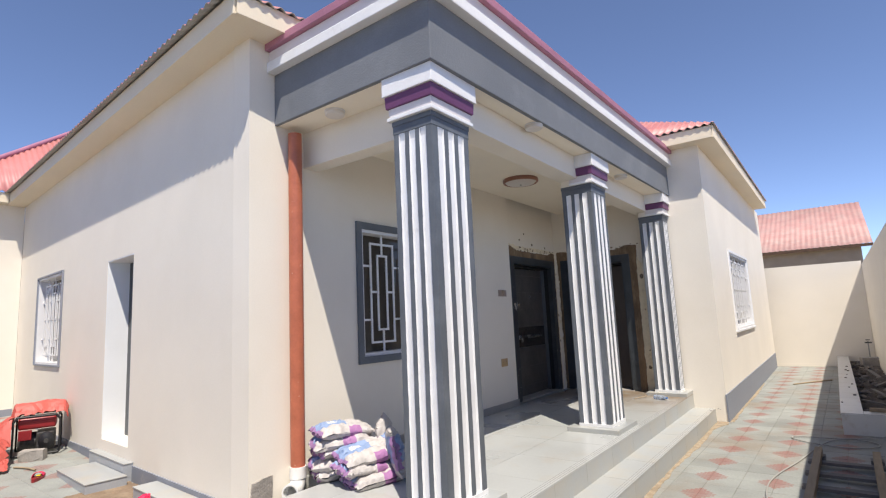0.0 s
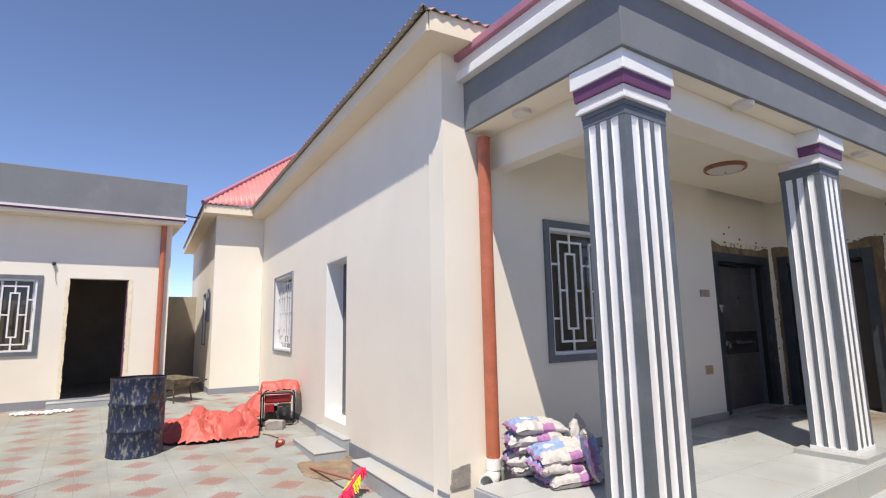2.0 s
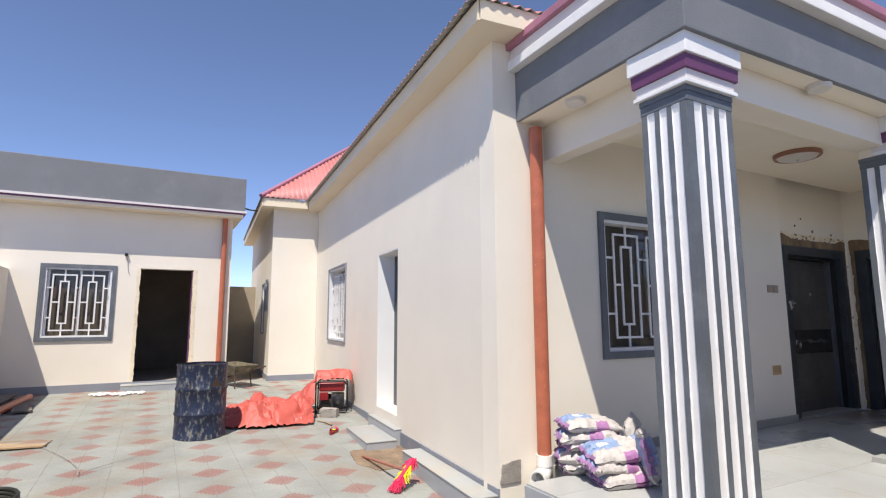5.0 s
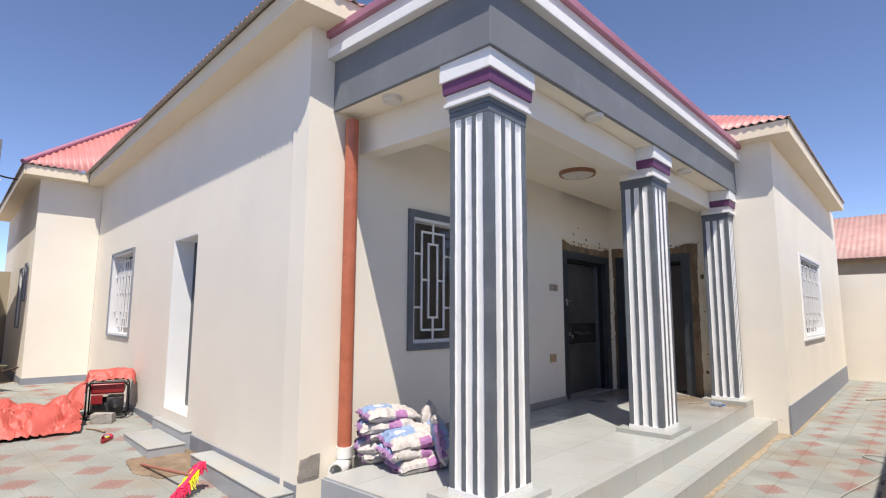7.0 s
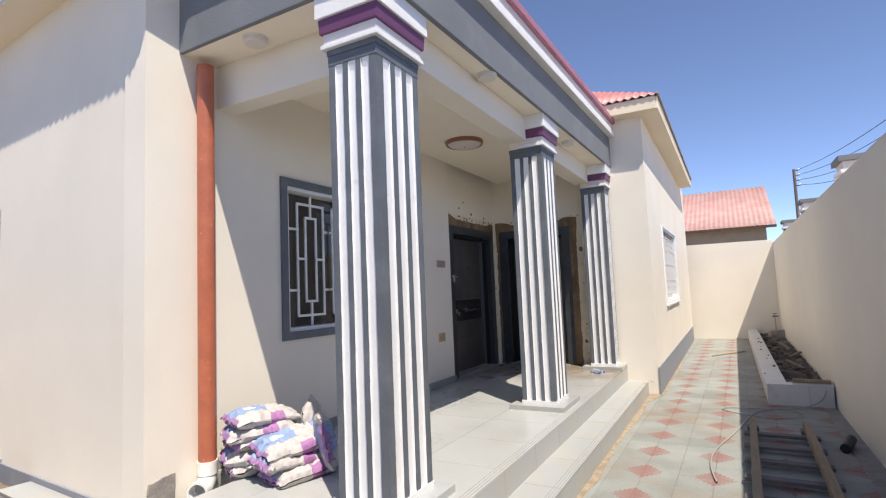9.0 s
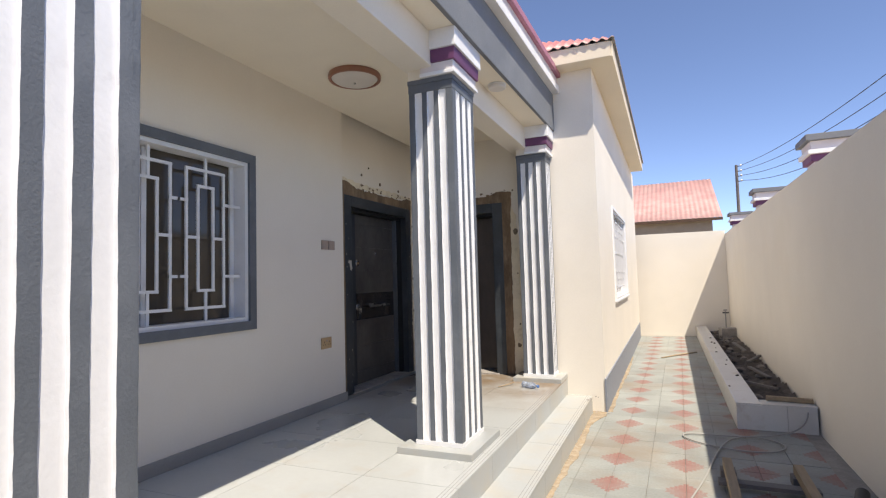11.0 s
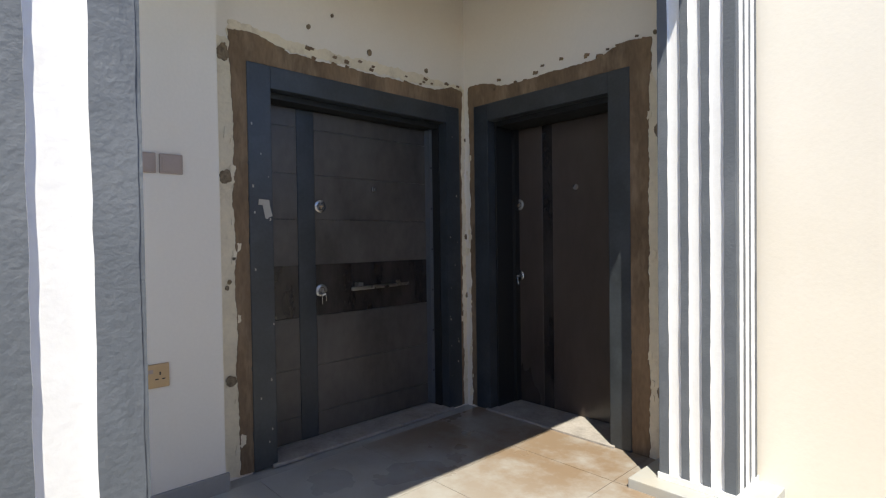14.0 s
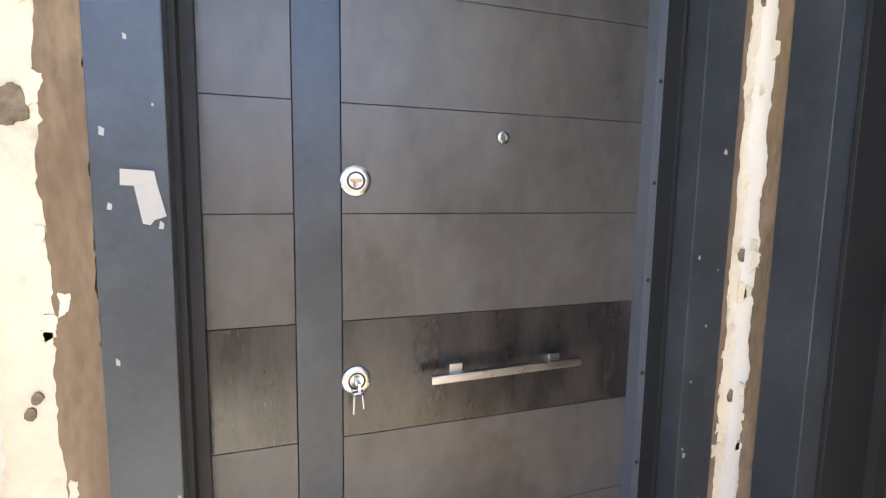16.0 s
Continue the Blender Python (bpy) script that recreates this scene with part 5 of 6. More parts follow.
broom()
cord("twig", [(-6.95, 2.62, ground_z(-6.95) + 0.012), (-6.8, 2.7, ground_z(-6.8) + 0.02), (-6.62, 2.72, ground_z(-6.62) + 0.012)], 0.010, WOOD, label="short dry stick on the paving", category="stick")


TRAY = mat("dirty barrow steel", (0.15, 0.13, 0.085), 0.7, var=0.3, scale=9, bump=0.4, stain=(0.28, 0.25, 0.20), stain_at=(0.5, 0.75), stain_scale=6)


def wheelbarrow():
    m = pose(-10.55, 2.02, ground_z(-10.55) - 0.01, 0, 0, 205) @ Matrix.Diagonal((0.8, 0.8, 0.8, 1))
    w = thing("wheelbarrow", m, "dirty builder's wheelbarrow standing in the passage", "wheelbarrow")
    bm = bmesh.new()
    lo = [bm.verts.new(p) for p in ((-0.22, -0.18, 0.30), (0.20, -0.16, 0.26), (0.20, 0.16, 0.26), (-0.22, 0.18, 0.30))]
    hi = [bm.verts.new(p) for p in ((-0.42, -0.30, 0.52), (0.42, -0.26, 0.56), (0.42, 0.26, 0.56), (-0.42, 0.30, 0.52))]
    bm.faces.new(lo)
    for k in range(4):
        bm.faces.new((lo[k], lo[(k + 1) % 4], hi[(k + 1) % 4], hi[k]))
    t = part("tray", bm, TRAY, w, "dirty olive grey tray", m=m)
    t.modifiers.new("thickness", "SOLIDIFY").thickness = 0.012
    for s in (-1, 1):
        bm = bmesh.new()
        tube(bm, (-0.75, 0.27 * s, 0.50), (0.62, 0.05 * s, 0.17), 0.017, 10)
        part("handle", bm, RUST, w, m=m, smooth=True)
        bm = bmesh.new()
        tube(bm, (-0.25, 0.19 * s, 0.36), (-0.30, 0.22 * s, 0.0), 0.015, 10)
        part("leg", bm, RUST, w, m=m, smooth=True)
    bm = bmesh.new()
    tube(bm, (0.62, -0.04, 0.17), (0.62, 0.04, 0.17), 0.17, 24)
    wh = part("wheel", bm, DARK, w, m=m, bevel=0.02, smooth=True)
    bm = bmesh.new()
    tube(bm, (0.62, -0.05, 0.17), (0.62, 0.05, 0.17), 0.07, 16)
    part("rim", bm, RUST, wh, m=m, smooth=True)


wheelbarrow()
# clutter along the yard wall
bm = bmesh.new()
tube(bm, (-7.9, -1.42, ground_z(-7.9) + 0.055), (-10.3, -1.10, ground_z(-10.3) + 0.06), 0.055, 20)
done("spare_pipe", bm, CLAY, label="terracotta pipe lying along the yard wall", category="pipe", smooth=True)
for k, (x, y, a, l) in enumerate(((-9.6, -1.35, 4, 1.9), (-9.9, -1.12, 10, 1.5), (-10.1, -1.45, -3, 1.3))):
    bm = bmesh.new()
    box(bm, -l / 2, -0.11, 0, l / 2, 0.11, 0.022)
    bmesh.ops.subdivide_edges(bm, edges=bm.edges, cuts=3)
    for v in bm.verts:
        v.co += 0.008 * noise.noise_vector(v.co * 5 + Vector((k, 0, 0)))
    done("old_board", bm, PLANK, label="grey weathered board lying by the yard wall", category="board", group="boards by the yard wall", m=pose(x, y, ground_z(x) + 0.006 + 0.022 * k, 0, 2, a))
bm = bmesh.new()
bmesh.ops.create_icosphere(bm, subdivisions=4, radius=1.0)
for v in bm.verts:
    p = v.co.copy()
    f = 1 + 0.30 * noise.noise(p * 1.3 + Vector((3, 1, 0))) + 0.16 * ridge(p * 2.2) - 0.08 * ridge(p * 5.0)
    v.co = Vector((0.20 * p.x * f, 0.14 * p.y * f, max(0.0, 0.17 + 0.19 * p.z * f + 0.05 * (p.z > 0.6) * noise.noise(p * 6))))
done("rubbish_sack", bm, DARK, label="crumpled black plastic sack against the yard wall", category="sack", m=pose(-8.75, -1.50, ground_z(-8.75)))
bm = bmesh.new()
jag(bm, [(-0.35, -0.22), (0.3, -0.25), (0.36, 0.12), (-0.3, 0.25)], 0.006, 77, 0.012, 0.05)
cb = done("cardboard", bm, CARD, label="torn flat piece of brown cardboard on the paving", category="cardboard", m=pose(-7.15, -0.72, ground_z(-7.15) + 0.012, 88, 1, 75))
gz = ground_z
cord("loose_wire", [(-6.9, -0.40, gz(-6.9) + 0.02), (-6.4, -0.15, gz(-6.4) + 0.05), (-5.7, 0.10, gz(-5.7) + 0.02), (-5.6, 0.0, gz(-5.6) + 0.02), (-5.75, 0.12, gz(-5.75) + 0.03), (-6.1, 0.5, gz(-6.1) + 0.015)], 0.0035, CABLE, label="bent loose wire on the paving", category="wire")
bm_pts = [(0.30 * math.cos(k * 0.7) * (1 + 0.06 * math.sin(k * 2.1)), 0.24 * math.sin(k * 0.7), 0.02 + 0.0035 * k) for k in range(26)]
cord("hose_coil", bm_pts, 0.016, DARK, label="coil of black hose on the paving", category="hose", m=pose(-5.0, -0.50, gz(-5.0) - 0.004))
bm = bmesh.new()
for k in range(30):
    rng = random.Random(200 + k)
    bmesh.ops.create_icosphere(bm, subdivisions=1, radius=rng.uniform(0.03, 0.07), matrix=Matrix.Translation((rng.gauss(0, 0.07), rng.gauss(0, 0.22), 0.02)) @ Matrix.Diagonal((1, 1.3, 0.5, 1)))
done("cement_spill", bm, PVC, label="small whitish cement spill before the annex step", category="spill", m=pose(-10.42, 0.10, gz(-10.42) - 0.004))

# ---- cement bags on the porch ----
BAG = BAGW.copy()
BAG.name = "printed cement sack"
bt = BAG.node_tree
bb = bt.nodes["Principled BSDF"]
bsrc = bb.inputs["Base Color"].links[0].from_socket
tc = bt.nodes.new("ShaderNodeTexCoord")
bsep = bt.nodes.new("ShaderNodeSeparateXYZ")
bt.links.new(tc.outputs["Object"], bsep.inputs[0])


def bag_math(op, a, c):
    n = bt.nodes.new("ShaderNodeMath")
    n.operation = op
    for i, v in enumerate((a, c)):
        if isinstance(v, (int, float)):
            n.inputs[i].default_value = v
        else:
            bt.links.new(v, n.inputs[i])
    return n.outputs[0]


def bag_patch(src, x0, x1, y0, y1, colour):
    nz = bt.nodes.new("ShaderNodeTexNoise")
    nz.inputs["Scale"].default_value = 11
    bt.links.new(tc.outputs["Object"], nz.inputs["Vector"])
    w = bag_math("MULTIPLY", bag_math("SUBTRACT", nz.outputs["Fac"], 0.5), 0.05)
    x, y = bag_math("ADD", bsep.outputs[0], w), bag_math("ADD", bsep.outputs[1], w)
    inside = bag_math("MULTIPLY", bag_math("MULTIPLY", bag_math("GREATER_THAN", x, x0), bag_math("LESS_THAN", x, x1)), bag_math("MULTIPLY", bag_math("GREATER_THAN", y, y0), bag_math("LESS_THAN", y, y1)))
    mc = bt.nodes.new("ShaderNodeMix")
    mc.data_type = "RGBA"
    bt.links.new(bag_math("MULTIPLY", inside, 0.85), mc.inputs[0])
    bt.links.new(src, mc.inputs[6])
    mc.inputs[7].default_value = (*colour, 1)
    return mc.outputs[2]


bsrc = bag_patch(bsrc, -0.21, 0.03, -0.06, 0.13, (0.17, 0.28, 0.50))
bsrc = bag_patch(bsrc, 0.0, 0.10, -0.22, -0.11, (0.34, 0.11, 0.33))
bsrc = bag_patch(bsrc, -0.235, -0.205, -0.12, 0.13, (0.28, 0.12, 0.32))
bsrc = bag_patch(bsrc, -0.13, -0.05, -0.02, 0.04, (0.62, 0.64, 0.68))
bt.links.new(bsrc, bb.inputs["Base Color"])


def cement_bag(m, seed, w=0.235, d=0.16, h=0.046, label="full white cement sack printed blue and magenta"):
    """A creased sack: flat sewn ends, sagging pillow body, sharp wrinkles that run in from the ends."""
    bm = bmesh.new()
    bmesh.ops.create_grid(bm, x_segments=44, y_segments=28, size=1)
    top = list(bm.verts)
    r = bmesh.ops.duplicate(bm, geom=list(bm.faces) + list(bm.edges) + top)
    low = [g for g in r["geom"] if isinstance(g, bmesh.types.BMVert)]
    for vs, s in ((top, 1), (low, -1)):
        for v in vs:
            x, y = v.co.x, v.co.y
            body = max(0.0, 1 - abs(x) ** 5) ** 0.7
            p = body * max(0.0, 1 - abs(y) ** 3.5) ** 0.5
            q = Vector((x * 1.6, y * 2.2, seed + 0.6 * s))
            end = smooth_step(0.45, 0.95, abs(x))
            pleat = (2 * abs((y * (5 + seed % 3) + 1.3 * noise.noise(q * 1.6)) % 1.0 - 0.5) - 0.5)
            crease = 1 - 2.4 * abs(noise.noise(q * 1.9 + Vector((3, 0, 0))))
            wr = 0.22 * noise.noise(q * 1.2) + 0.24 * crease + 0.12 * (1 - 2.2 * abs(noise.noise(q * 4.6))) + 0.35 * end * pleat
            edge = 0.02 * noise.noise(Vector((x * 2.6, y * 2.6, seed * 1.7))) + 0.012 * noise.noise(Vector((x * 7, y * 7, seed)))
            curl = 0.022 * end * noise.noise(Vector((x * 2, y * 3.1, seed * 2.3))) + 0.010 * end * pleat
            v.co = Vector((w * x * (1 - 0.05 * abs(y)) + edge, d * y * (1 - 0.06 * x * x) + edge * 0.7, s * h * p * (1 + wr) + curl - 0.012 * end * x * x + 0.010 * noise.noise(q * 0.7)))
    bmesh.ops.remove_doubles(bm, verts=bm.verts, dist=0.0015)
    return done("cement_bag", bm, BAG, label=label, category="cement bag", group="stack of cement bags", smooth=True, m=m)


B0 = pose(-2.725, 3.595, FLOOR, 0, 0, 62)
for k, (x, y, z, rx, ry, rz) in enumerate((
        (-0.02, 0.10, 0.048, 0, 2, 4), (0.14, -0.22, 0.048, 3, -2, 12), (-0.05, 0.08, 0.130, 2, -2, -8), (0.08, -0.18, 0.128, 7, 3, 20),
        (-0.01, 0.10, 0.208, -2, 2, 11), (-0.04, 0.06, 0.282, 3, -3, -5), (0.10, -0.17, 0.216, 11, -4, 9), (-0.02, 0.07, 0.358, 2, 3, 8))):
    cement_bag(B0 @ pose(x, y, z, rx, ry, rz), k * 3.1)
cement_bag(B0 @ pose(0.33, -0.20, 0.19, 76, 8, 72), 41.0, 0.23, 0.19, label="printed cement sack standing on edge by the stack")
cement_bag(B0 @ pose(0.38, 0.10, 0.20, 70, -6, 64), 52.0, 0.24, 0.2, label="printed cement sack standing on edge by the stack")


# ---- bottle and litter on the porch ----
bm = bmesh.new()
lathe(bm, [(0.0, 0.0), (0.028, 0.0), (0.031, 0.006), (0.031, 0.05), (0.029, 0.055), (0.031, 0.06), (0.031, 0.13), (0.024, 0.155), (0.012, 0.17), (0.012, 0.185), (0.0, 0.185)], 24)
bt1 = thing("water_bottle", pose(-1.62, 8.12, FLOOR + 0.032, 90, 0, 65), "empty clear plastic water bottle lying on the porch", "bottle")
part("bottle_body", bm, BOTTLE, bt1, m=bt1.matrix_world.copy(), smooth=True)
bm = bmesh.new()
lathe(bm, [(0.0, 0.203), (0.015, 0.203), (0.015, 0.186), (0.0, 0.186)], 16)
part("cap", bm, BAGB, bt1, "blue cap", m=bt1.matrix_world.copy(), smooth=True)
cord("twig", [(-1.86, 8.02, FLOOR + 0.008), (-1.80, 8.12, FLOOR + 0.012), (-1.74, 8.20, FLOOR + 0.03)], 0.006, WOOD, label="thin dry stick on the porch floor", category="stick")

# ---- alley: planter, ladder, cables ----
kerb = thing("planter_kerb", pose(0.46, 8.5, 0), "low white tiled planter kerb along the compound wall", "kerb")
KT = mat("white kerb tile", (0.66, 0.65, 0.62), 0.35, var=0.05, scale=3, bump=0.03, stain=(0.45, 0.38, 0.30), stain_at=(0.56, 0.8), stain_scale=4, rnd=0.06)
slab("bed", (0.385, 8.505, -0.1, 0.575, 16.62, 0.232), GROUT, kerb)
slab("bed", (0.577, 8.505, -0.1, 1.03, 8.675, 0.2315), GROUT, kerb)
y = 8.5
k = 0
while y < 16.5:
    y1 = min(y + 0.6, 16.62)
    slab("tile", (0.374, y + 0.002, -0.02, 0.386, y1 - 0.002, 0.233), KT, kerb)
    slab("tile", (0.370, y + 0.002, 0.2335, 0.585, y1 - 0.002, 0.245), KT, kerb)
    y += 0.6
for x0, x1 in ((0.376, 0.79), (0.794, 1.028)):
    slab("tile", (x0, 8.490, -0.02, x1, 8.503, 0.233), KT, kerb)
slab("tile", (0.588, 8.488, 0.234, 1.032, 8.69, 0.246), KT, kerb)
bm = bmesh.new()
NX, NY = 12, 120
g = [[bm.verts.new((0.575 + (0.45 + 0.06 * j / NY) * i / NX, 8.675 + 7.95 * j / NY, 0.10 + 0.05 * noise.noise(Vector((i * 0.35, j * 0.4, 0))) + 0.03 * noise.noise(Vector((i * 1.1, j * 1.2, 5))) + 0.06 * (i / NX))) for j in range(NY + 1)] for i in range(NX + 1)]
for i in range(NX):
    for j in range(NY):
        bm.faces.new((g[i][j], g[i + 1][j], g[i + 1][j + 1], g[i][j + 1]))
done("planter_soil", bm, SOIL, label="dark soil and rubble in the planter", category="soil", kind="stuff", smooth=True)
rng = random.Random(4)
for k in range(70):
    s = rng.uniform(0.02, 0.065)
    stone("rubble_stone", rng.uniform(0.61, 1.0), 8.8 + 7.5 * rng.random(), 0.13 + s * 0.3, (s, s * rng.uniform(0.7, 1.3), s * 0.6), k * 1.7, STONE if k % 3 else SOIL, "lump of grey rubble in the planter", "stone", group="rubble in the planter")
for k in range(9):
    s = rng.uniform(0.008, 0.018)
    stone("rubble_stone", rng.uniform(0.39, 0.55), 9.2 + 5 * rng.random(), 0.245 + s * 0.4, (s * 1.3, s, s * 0.7), k * 2.3, SOIL, "crumb of dark rubble on the planter kerb", "stone", group="rubble in the planter")
bm = bmesh.new()
box(bm, -0.035, -0.38, -0.02, 0.035, 0.38, 0.02)
done("timber_offcut", bm, WOOD, label="short timber offcut lying across the planter", category="timber", bevel=0.003, m=pose(0.84, 8.66, 0.269, 0, 4, 82) @ Matrix.Diagonal((1, 0.5, 1, 1)))
for k, (x, y, a, l) in enumerate(((0.85, 10.6, 20, 0.5), (0.95, 11.8, -30, 0.45), (0.75, 9.7, 60, 0.35), (0.9, 13.2, 10, 0.6), (0.7, 12.4, 75, 0.3))):
    bm = bmesh.new()
    box(bm, -0.03, -l / 2, -0.012, 0.03, l / 2, 0.012)
    done("wood_scrap", bm, PLANK, label="weathered wood scrap in the planter", category="timber", group="wood scraps in the planter", bevel=0.002, m=pose(x, y, 0.20, 6, 8 * (-1) ** k, a))
bm = bmesh.new()
box(bm, -0.17, -0.12, 0, 0.17, 0.12, 0.2)
done("concrete_block", bm, CEMENT, label="grey concrete block in the planter by the wall", category="block", bevel=0.012, m=pose(0.95, 15.4, 0.12, 0, 0, 12))
tap = thing("garden_tap", pose(0.98, 16.3, 0.1), "grey standpipe with a tap by the end wall", "tap")
bm = bmesh.new()
tube(bm, (0.98, 16.3, 0.05), (0.98, 16.3, 0.62), 0.013, 10)
part("standpipe", bm, CABLE, tap, smooth=True)
bm = bmesh.new()
tube(bm, (0.92, 16.3, 0.58), (1.05, 16.3, 0.58), 0.016, 10)
tube(bm, (0.94, 16.3, 0.64), (1.02, 16.3, 0.64), 0.010, 8)
part("tap_body", bm, ENGINE, tap, smooth=True)


def ladder():
    m = pose(0.362, 5.44, 0.0, 0, 0, -1.0)
    ld = thing("wooden_ladder", m, "rough home-made wooden ladder lying on the paving", "ladder")
    for x in (-0.222, 0.222):
        bm = bmesh.new()
        box(bm, x - 0.03, -1.75, 0.062, x + 0.03, 1.72, 0.125)
        bmesh.ops.subdivide_edges(bm, edges=[e for e in bm.edges if abs(e.verts[0].co.y - e.verts[1].co.y) > 1], cuts=14)
        for v in bm.verts:
            v.co.x += 0.008 * noise.noise(Vector((x * 9, v.co.y * 1.3, 0)))
            v.co.z += 0.004 * noise.noise(Vector((x * 9, v.co.y * 2, 3)))
        part("rail", bm, WOOD, ld, "pale timber rail", m=m, bevel=0.003)
    for k in range(8):
        yy = 1.43 - 0.43 * k
        bm = bmesh.new()
        box(bm, -0.30, yy - 0.045, 0.032, 0.30, yy + 0.045, 0.060)
        part("rung", bm, PLANK, ld, "grey timber rung", m=m, bevel=0.003)
    for x in (-0.222, 0.222):
        bm = bmesh.new()
        box(bm, x - 0.05, 1.60, 0.0, x + 0.05, 1.72, 0.0615)
        part("block", bm, PLANK, ld, m=m)


ladder()
bm = bmesh.new()
tube(bm, (0.83, 6.62, 0.042), (0.92, 6.92, 0.05), 0.04, 16)
done("pipe_offcut", bm, DARK, label="dark pipe offcut on the paving by the wall", category="pipe", smooth=True)
cord("alley_cable", [(-0.12, 5.5, 0.01), (-0.2, 5.9, 0.012), (-0.16, 6.4, 0.01), (0.0, 6.9, 0.012), (0.1, 7.5, 0.012), (0.25, 8.1, 0.02), (0.5, 8.25, 0.012), (0.75, 8.0, 0.012), (0.55, 7.7, 0.02), (0.2, 7.75, 0.012), (-0.15, 8.0, 0.012), (-0.1, 8.2, 0.012), (0.3, 8.1, 0.02), (0.8, 8.3, 0.02), (0.97, 8.44, 0.15), (0.97, 8.6, 0.285), (0.93, 9.0, 0.2)], 0.0065, CABLE, label="grey cable lying in loops on the paving", category="cable")
cord("twig", [(-0.35, 12.9, 0.012), (0.0, 13.4, 0.02), (0.25, 13.75, 0.012)], 0.012, WOOD, label="thin dry branch on the paving", category="stick")

for k in range(9):
    s = rng.uniform(0.006, 0.016)
    stone("mortar_crumb", -0.93 + rng.uniform(-0.12, 0.10), 8.62 + rng.uniform(-0.14, 0.12), (0.18 if k % 2 else 0.0) + s * 0.3, (s, s * 1.2, s * 0.5), k * 1.9, CEMENT, "crumb of pale mortar at the wall foot", "mortar", group="mortar crumbs at the wall corner")

# sandy dirt along the foot of the step and of the front wall
DIRT = mat("sandy dirt", (0.33, 0.255, 0.175), 0.95, var=0.25, scale=9, fine=90, bump=0.6, stain=(0.42, 0.36, 0.28), stain_at=(0.48, 0.7), stain_scale=14)
for seed, where, pts in ((61, "long porch step", [(-1.003, 3.4), (-0.955, 3.4), (-0.975, 4.4), (-0.94, 5.3), (-0.965, 6.4), (-0.93, 7.3), (-0.955, 8.2), (-0.85, 8.62), (-0.87, 8.77), (-1.003, 8.77)]),
                         (62, "front wall", [(-0.853, 8.8), (-0.80, 8.8), (-0.825, 10.0), (-0.80, 11.4), (-0.83, 13.0), (-0.853, 13.0)])):
    bm = bmesh.new()
    jag(bm, pts, 0.003, seed, 0.016, 0.07)
    done("dirt_strip", bm, DIRT, label="sandy dirt swept along the foot of the " + where, category="dirt", m=pose(0, 0, 0.0005, -90, 0, 0))

# ---- beyond the compound ----
def gate_pillar(x, y):
    p = thing("boundary_pillar", pose(x, y, 0), "cream neighbour pillar with banded plum and white capital", "pillar", "pillars beyond the wall")

    def b(name, o, z0, z1, material):
        bm = bmesh.new()
        box(bm, x - o, y - o, z0, x + o, y + o, z1)
        part(name, bm, material, p, bevel=0.005)
    b("shaft", 0.22, 0, 3.05, GREY)
    b("ledge", 0.27, 3.051, 3.10, WHITE)
    b("frieze", 0.245, 3.101, 3.2, LILAC)
    b("plum_band", 0.30, 3.201, 3.31, PURPLE)
    b("abacus", 0.345, 3.311, 3.38, WHITE)
    b("cap", 0.30, 3.381, 3.52, LILAC)
    b("top_slab", 0.37, 3.521, 3.62, GREYP)


for y in (12.75, 18.45, 24.15):
    gate_pillar(2.28, y)

nb = thing("neighbour_house", pose(-4, 28, 0), "neighbouring cream house with a red corrugated gable roof", "house")
bm = bmesh.new()
box(bm, -14, 26.35, 0, 1.55, 35.5, 3.66)
part("wall", bm, BACKW, nb, "pinkish beige wall")
corrugated("roof", pose(-14.4, 26.0, 3.70), 16.3, 5.0, radians(25), 0, 0, "faded red corrugated roof", nb, material=NROOF, pitch=0.19, amp=0.012)
corrugated("roof", pose(1.9, 36.0, 3.70, 0, 0, 180), 16.3, 5.0, radians(25), 0, 0, "", nb, material=NROOF)
bm = bmesh.new()
box(bm, -14.4, 26.0, 3.58, 1.9, 26.03, 3.69)
part("fascia", bm, RUST, nb, "dark fascia board")
bm = bmesh.new()
vs = [bm.verts.new(p) for p in ((1.5, 26.36, 3.66), (1.5, 35.5, 3.66), (1.5, 31.0, 5.9))]
bm.faces.new(vs)
gb2 = part("gable", bm, BACKW, nb)
gb2.modifiers.new("thickness", "SOLIDIFY").thickness = 0.1


def power_pole(x, y):
    p = thing("power_pole", pose(x, y, 0), "tall grey power pole with insulators and wires", "power pole", "power poles")
    bm = bmesh.new()
    tube(bm, (x, y, 0), (x, y, 9.1), 0.14, 14, 0.09)
    part("pole", bm, PLANK, p, smooth=True)
    for k in range(4):
        z = 9.0 - 0.36 * k
        bm = bmesh.new()
        tube(bm, (x - 0.05, y - 0.05, z), (x + 0.32, y - 0.05, z), 0.03, 8)
        part("bracket", bm, WIRE, p)
        bm = bmesh.new()
        lathe(bm, [(0.0, 0.0), (0.06, 0.0), (0.05, 0.05), (0.065, 0.07), (0.04, 0.12), (0.0, 0.12)], 12, pose(x + 0.28, y - 0.05, z))
        part("insulator", bm, PVC, p, smooth=True)


power_pole(4.6, 45.0)
power_pole(8.2, 4.0)
for k in range(4):
    z = 9.05 - 0.36 * k
    pts = [(4.88 + 3.6 * f, 45 - 41 * f, z - 1.5 * 4 * f * (1 - f) * (0.8 + 0.15 * k)) for f in (i / 12 for i in range(13))]
    cord("power_line", pts, 0.016, WIRE, label="thin dark overhead power line", category="power line")

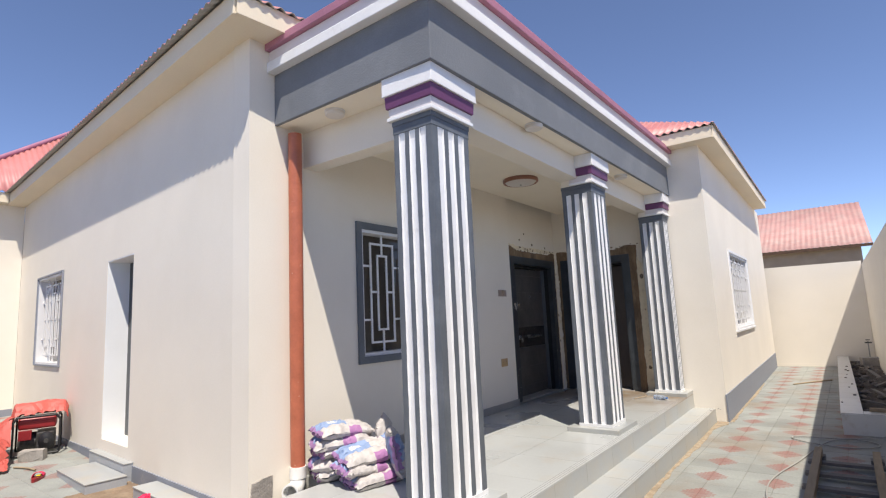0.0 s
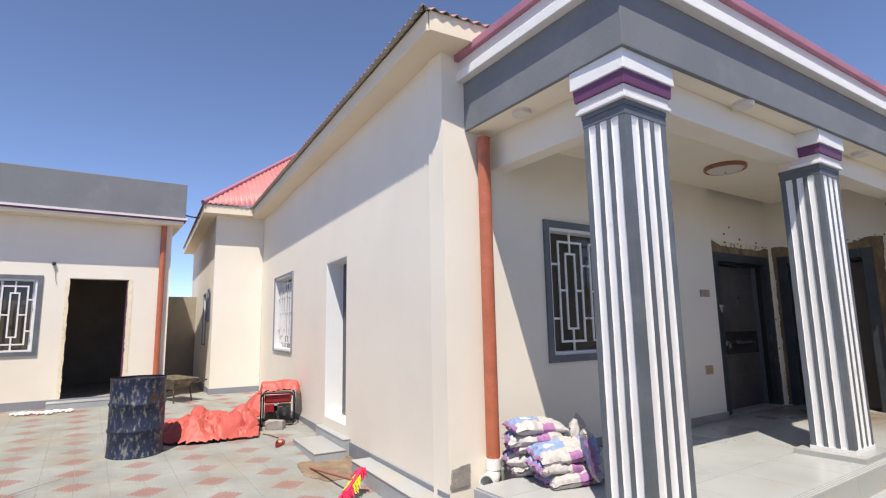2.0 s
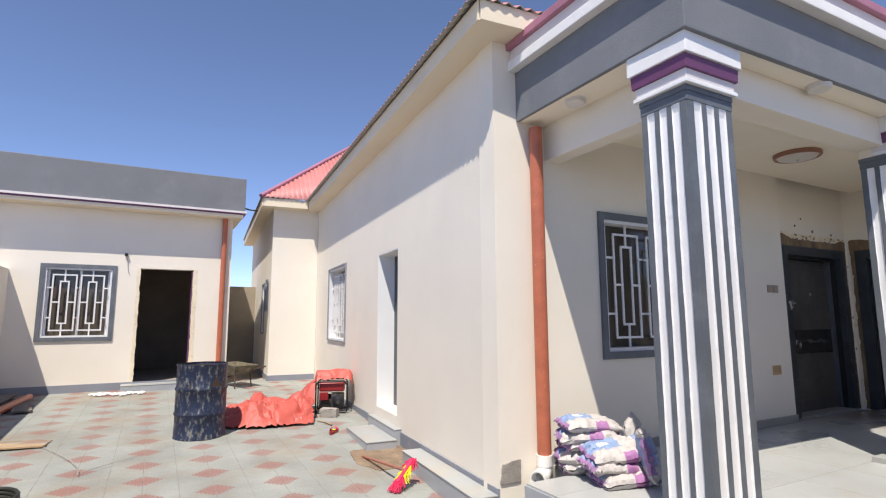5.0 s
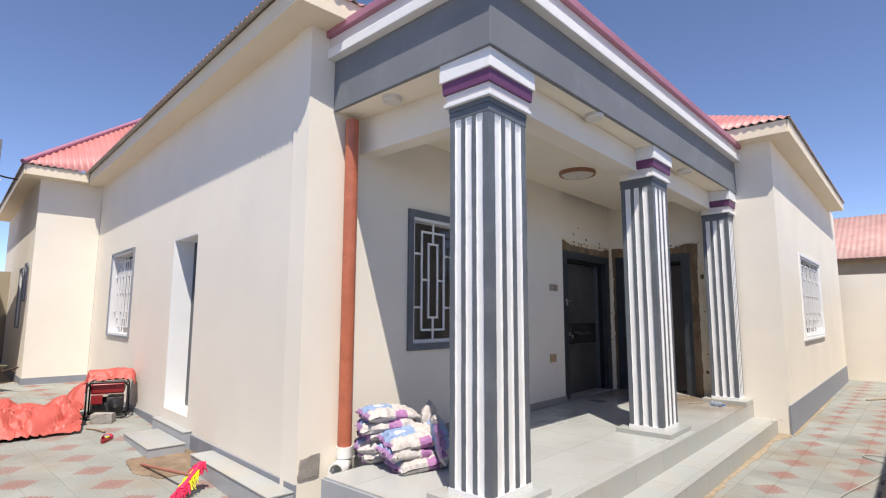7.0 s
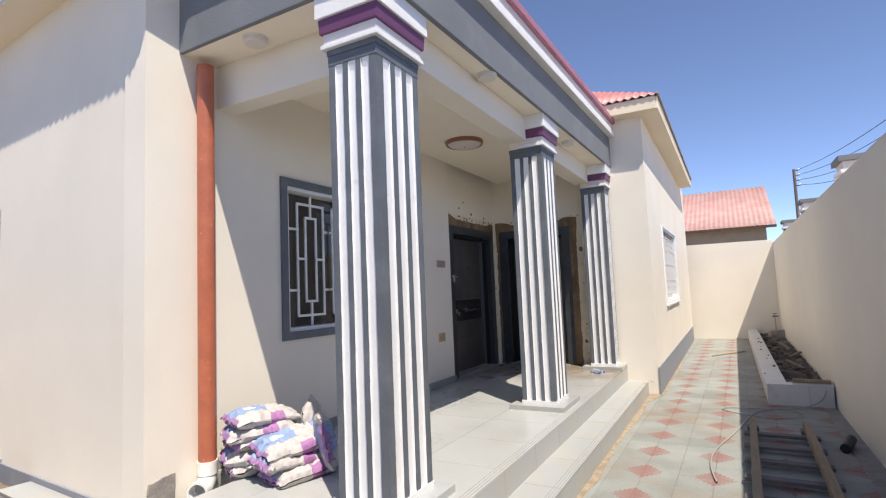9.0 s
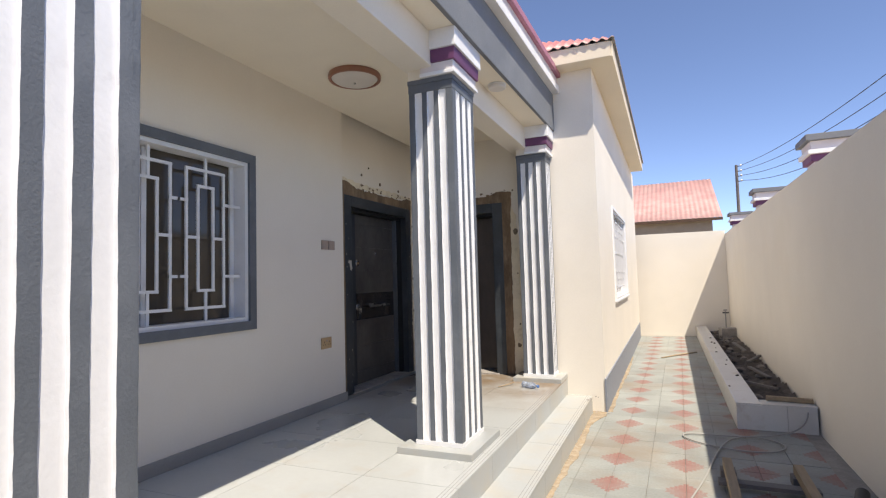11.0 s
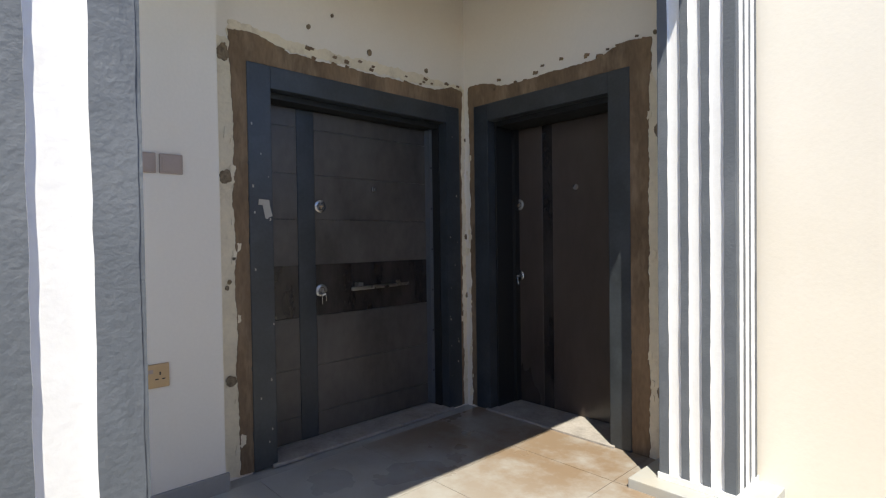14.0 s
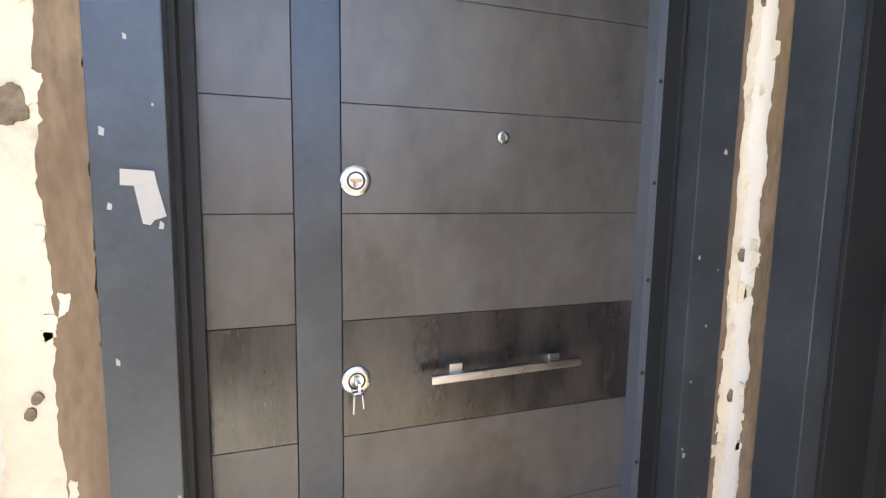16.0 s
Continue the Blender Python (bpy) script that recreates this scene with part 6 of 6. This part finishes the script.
# ---- tiles of the porch and its steps ----
fl = bpy.data.objects["floor"]
xs = [-1.285, -1.885, -2.485, PB]
ys = [3.0 + 0.6 * k for k in range(10)] + [RWY + 0.0]
slab("floor_tile", (PB + 0.0015, 3.472, FLOOR - 0.0118, -2.7885, 3.5985, FLOOR), PORC, fl)
for i in range(3):
    for j in range(10):
        slab("floor_tile", ((-2.802 if (i, j) == (2, 0) else xs[i + 1]) + 0.0015, ys[j] + 0.0015, FLOOR - 0.0118, xs[i] - 0.0015 + (0.012 if i == 0 else 0), ys[j + 1] - 0.0015, FLOOR), PORC, fl)
for j in range(10):
    slab("riser_tile", (-1.2835, ys[j] + 0.0015, 0.175, -1.275, ys[j + 1] - 0.0015, FLOOR - 0.0122), STEPT, fl)
    for k in range(3):
        x = -1.292 - 0.022 * k
        slab("tread_line", (x - 0.004, ys[j] + 0.004, FLOOR - 0.001, x, ys[j + 1] - 0.004, FLOOR + 0.0008), GROOVE, fl)
sb = bpy.data.objects["step_bed"]
ys = [3.3 + 0.6 * k for k in range(10)]
for j in range(9):
    y1 = min(ys[j + 1], RWY - 0.012)
    slab("step_tile", (-1.2745, ys[j] + 0.0015, 0.1685, -1.0, y1 - 0.0015, 0.180), STEPT, sb)
    slab("riser_tile", (-1.0115, ys[j] + 0.0015, -0.05, -1.002, y1 - 0.0015, 0.1682), STEPT, sb)
    for k in range(3):
        x = -1.012 - 0.022 * k
        slab("tread_line", (x - 0.004, ys[j] + 0.004, 0.179, x, y1 - 0.004, 0.1808), GROOVE, sb)

# ---- paving ----
bm = bmesh.new()
rows = []
for x in (-11.4, -2.5, CWX - 0.001):
    rows.append([bm.verts.new((x, y, ground_z(x) - 0.005)) for y in (-13.8, ENDY)])
for a, b in zip(rows, rows[1:]):
    bm.faces.new((a[0], b[0], b[1], a[1]))
pave = done("pavement", bm, GROUT, label="yard paving of pale tiles with terracotta lozenges", category="paving", kind="structure")
tw, tl = PX / 2, PY / 2


def tile_mesh(w, l):
    bm = bmesh.new()
    b = 0.0025
    lo = [bm.verts.new((x, y, -0.02)) for x, y in ((0, 0), (w, 0), (w, l), (0, l))]
    md = [bm.verts.new((x, y, -0.003)) for x, y in ((0, 0), (w, 0), (w, l), (0, l))]
    hi = [bm.verts.new((x, y, 0.0)) for x, y in ((b, b), (w - b, b), (w - b, l - b), (b, l - b))]
    bm.faces.new(hi)
    for p, q in ((lo, md), (md, hi)):
        for k in range(4):
            bm.faces.new((p[k], p[(k + 1) % 4], q[(k + 1) % 4], q[k]))
    me = bpy.data.meshes.new("paving_tile")
    bm.to_mesh(me)
    bm.free()
    me.materials.append(PAVE)
    return me


TILE = tile_mesh(tw - 0.0025, tl - 0.0025)
rng = random.Random(12)
verts, faces = [], []
base = [tuple(v.co) for v in TILE.vertices]
polys = [tuple(p.vertices) for p in TILE.polygons]
i0, i1 = math.floor((-11.2 - CX) / tw), math.ceil((1.10 - CX) / tw)
j0, j1 = math.floor((-8 - CY) / tl), math.ceil((ENDY - CY) / tl)
for i in range(i0, i1):
    x = CX + i * tw
    if x + tw > 1.0:
        continue
    for j in range(j0, j1):
        y = CY + j * tl
        if y + tl > ENDY + 0.05 or (x < -1.30 and y > 4.0) or (x < -3.4 and y < -1.9) or (x < -4 and y > 3.9 and x > -11):
            continue
        if x > -1.15 and 4.3 < y < 13.0:
            ob = new("paving_tile", TILE)
            ob.location = (x + 0.002 + SKEW * (y - CY), y + 0.002, rng.uniform(-0.0012, 0.0008))
            ob.rotation_euler = (rng.uniform(-0.004, 0.004), rng.uniform(-0.004, 0.004), -SKEW)
            ob.parent = pave
        else:
            n = len(verts)
            dz = rng.uniform(-0.0015, 0.001)
            for vx, vy, vz in base:
                verts.append((x + 0.002 + vx + SKEW * (y + vy - CY), y + 0.002 + vy, vz + dz + ground_z(x + vx)))
            faces += [tuple(n + a for a in p) for p in polys]
me = bpy.data.meshes.new("far_paving_tiles")
me.from_pydata(verts, [], faces)
me.materials.append(PAVE)
far = new("far_paving_tiles", me)
far.parent = pave
tagged(far, kind="stuff")
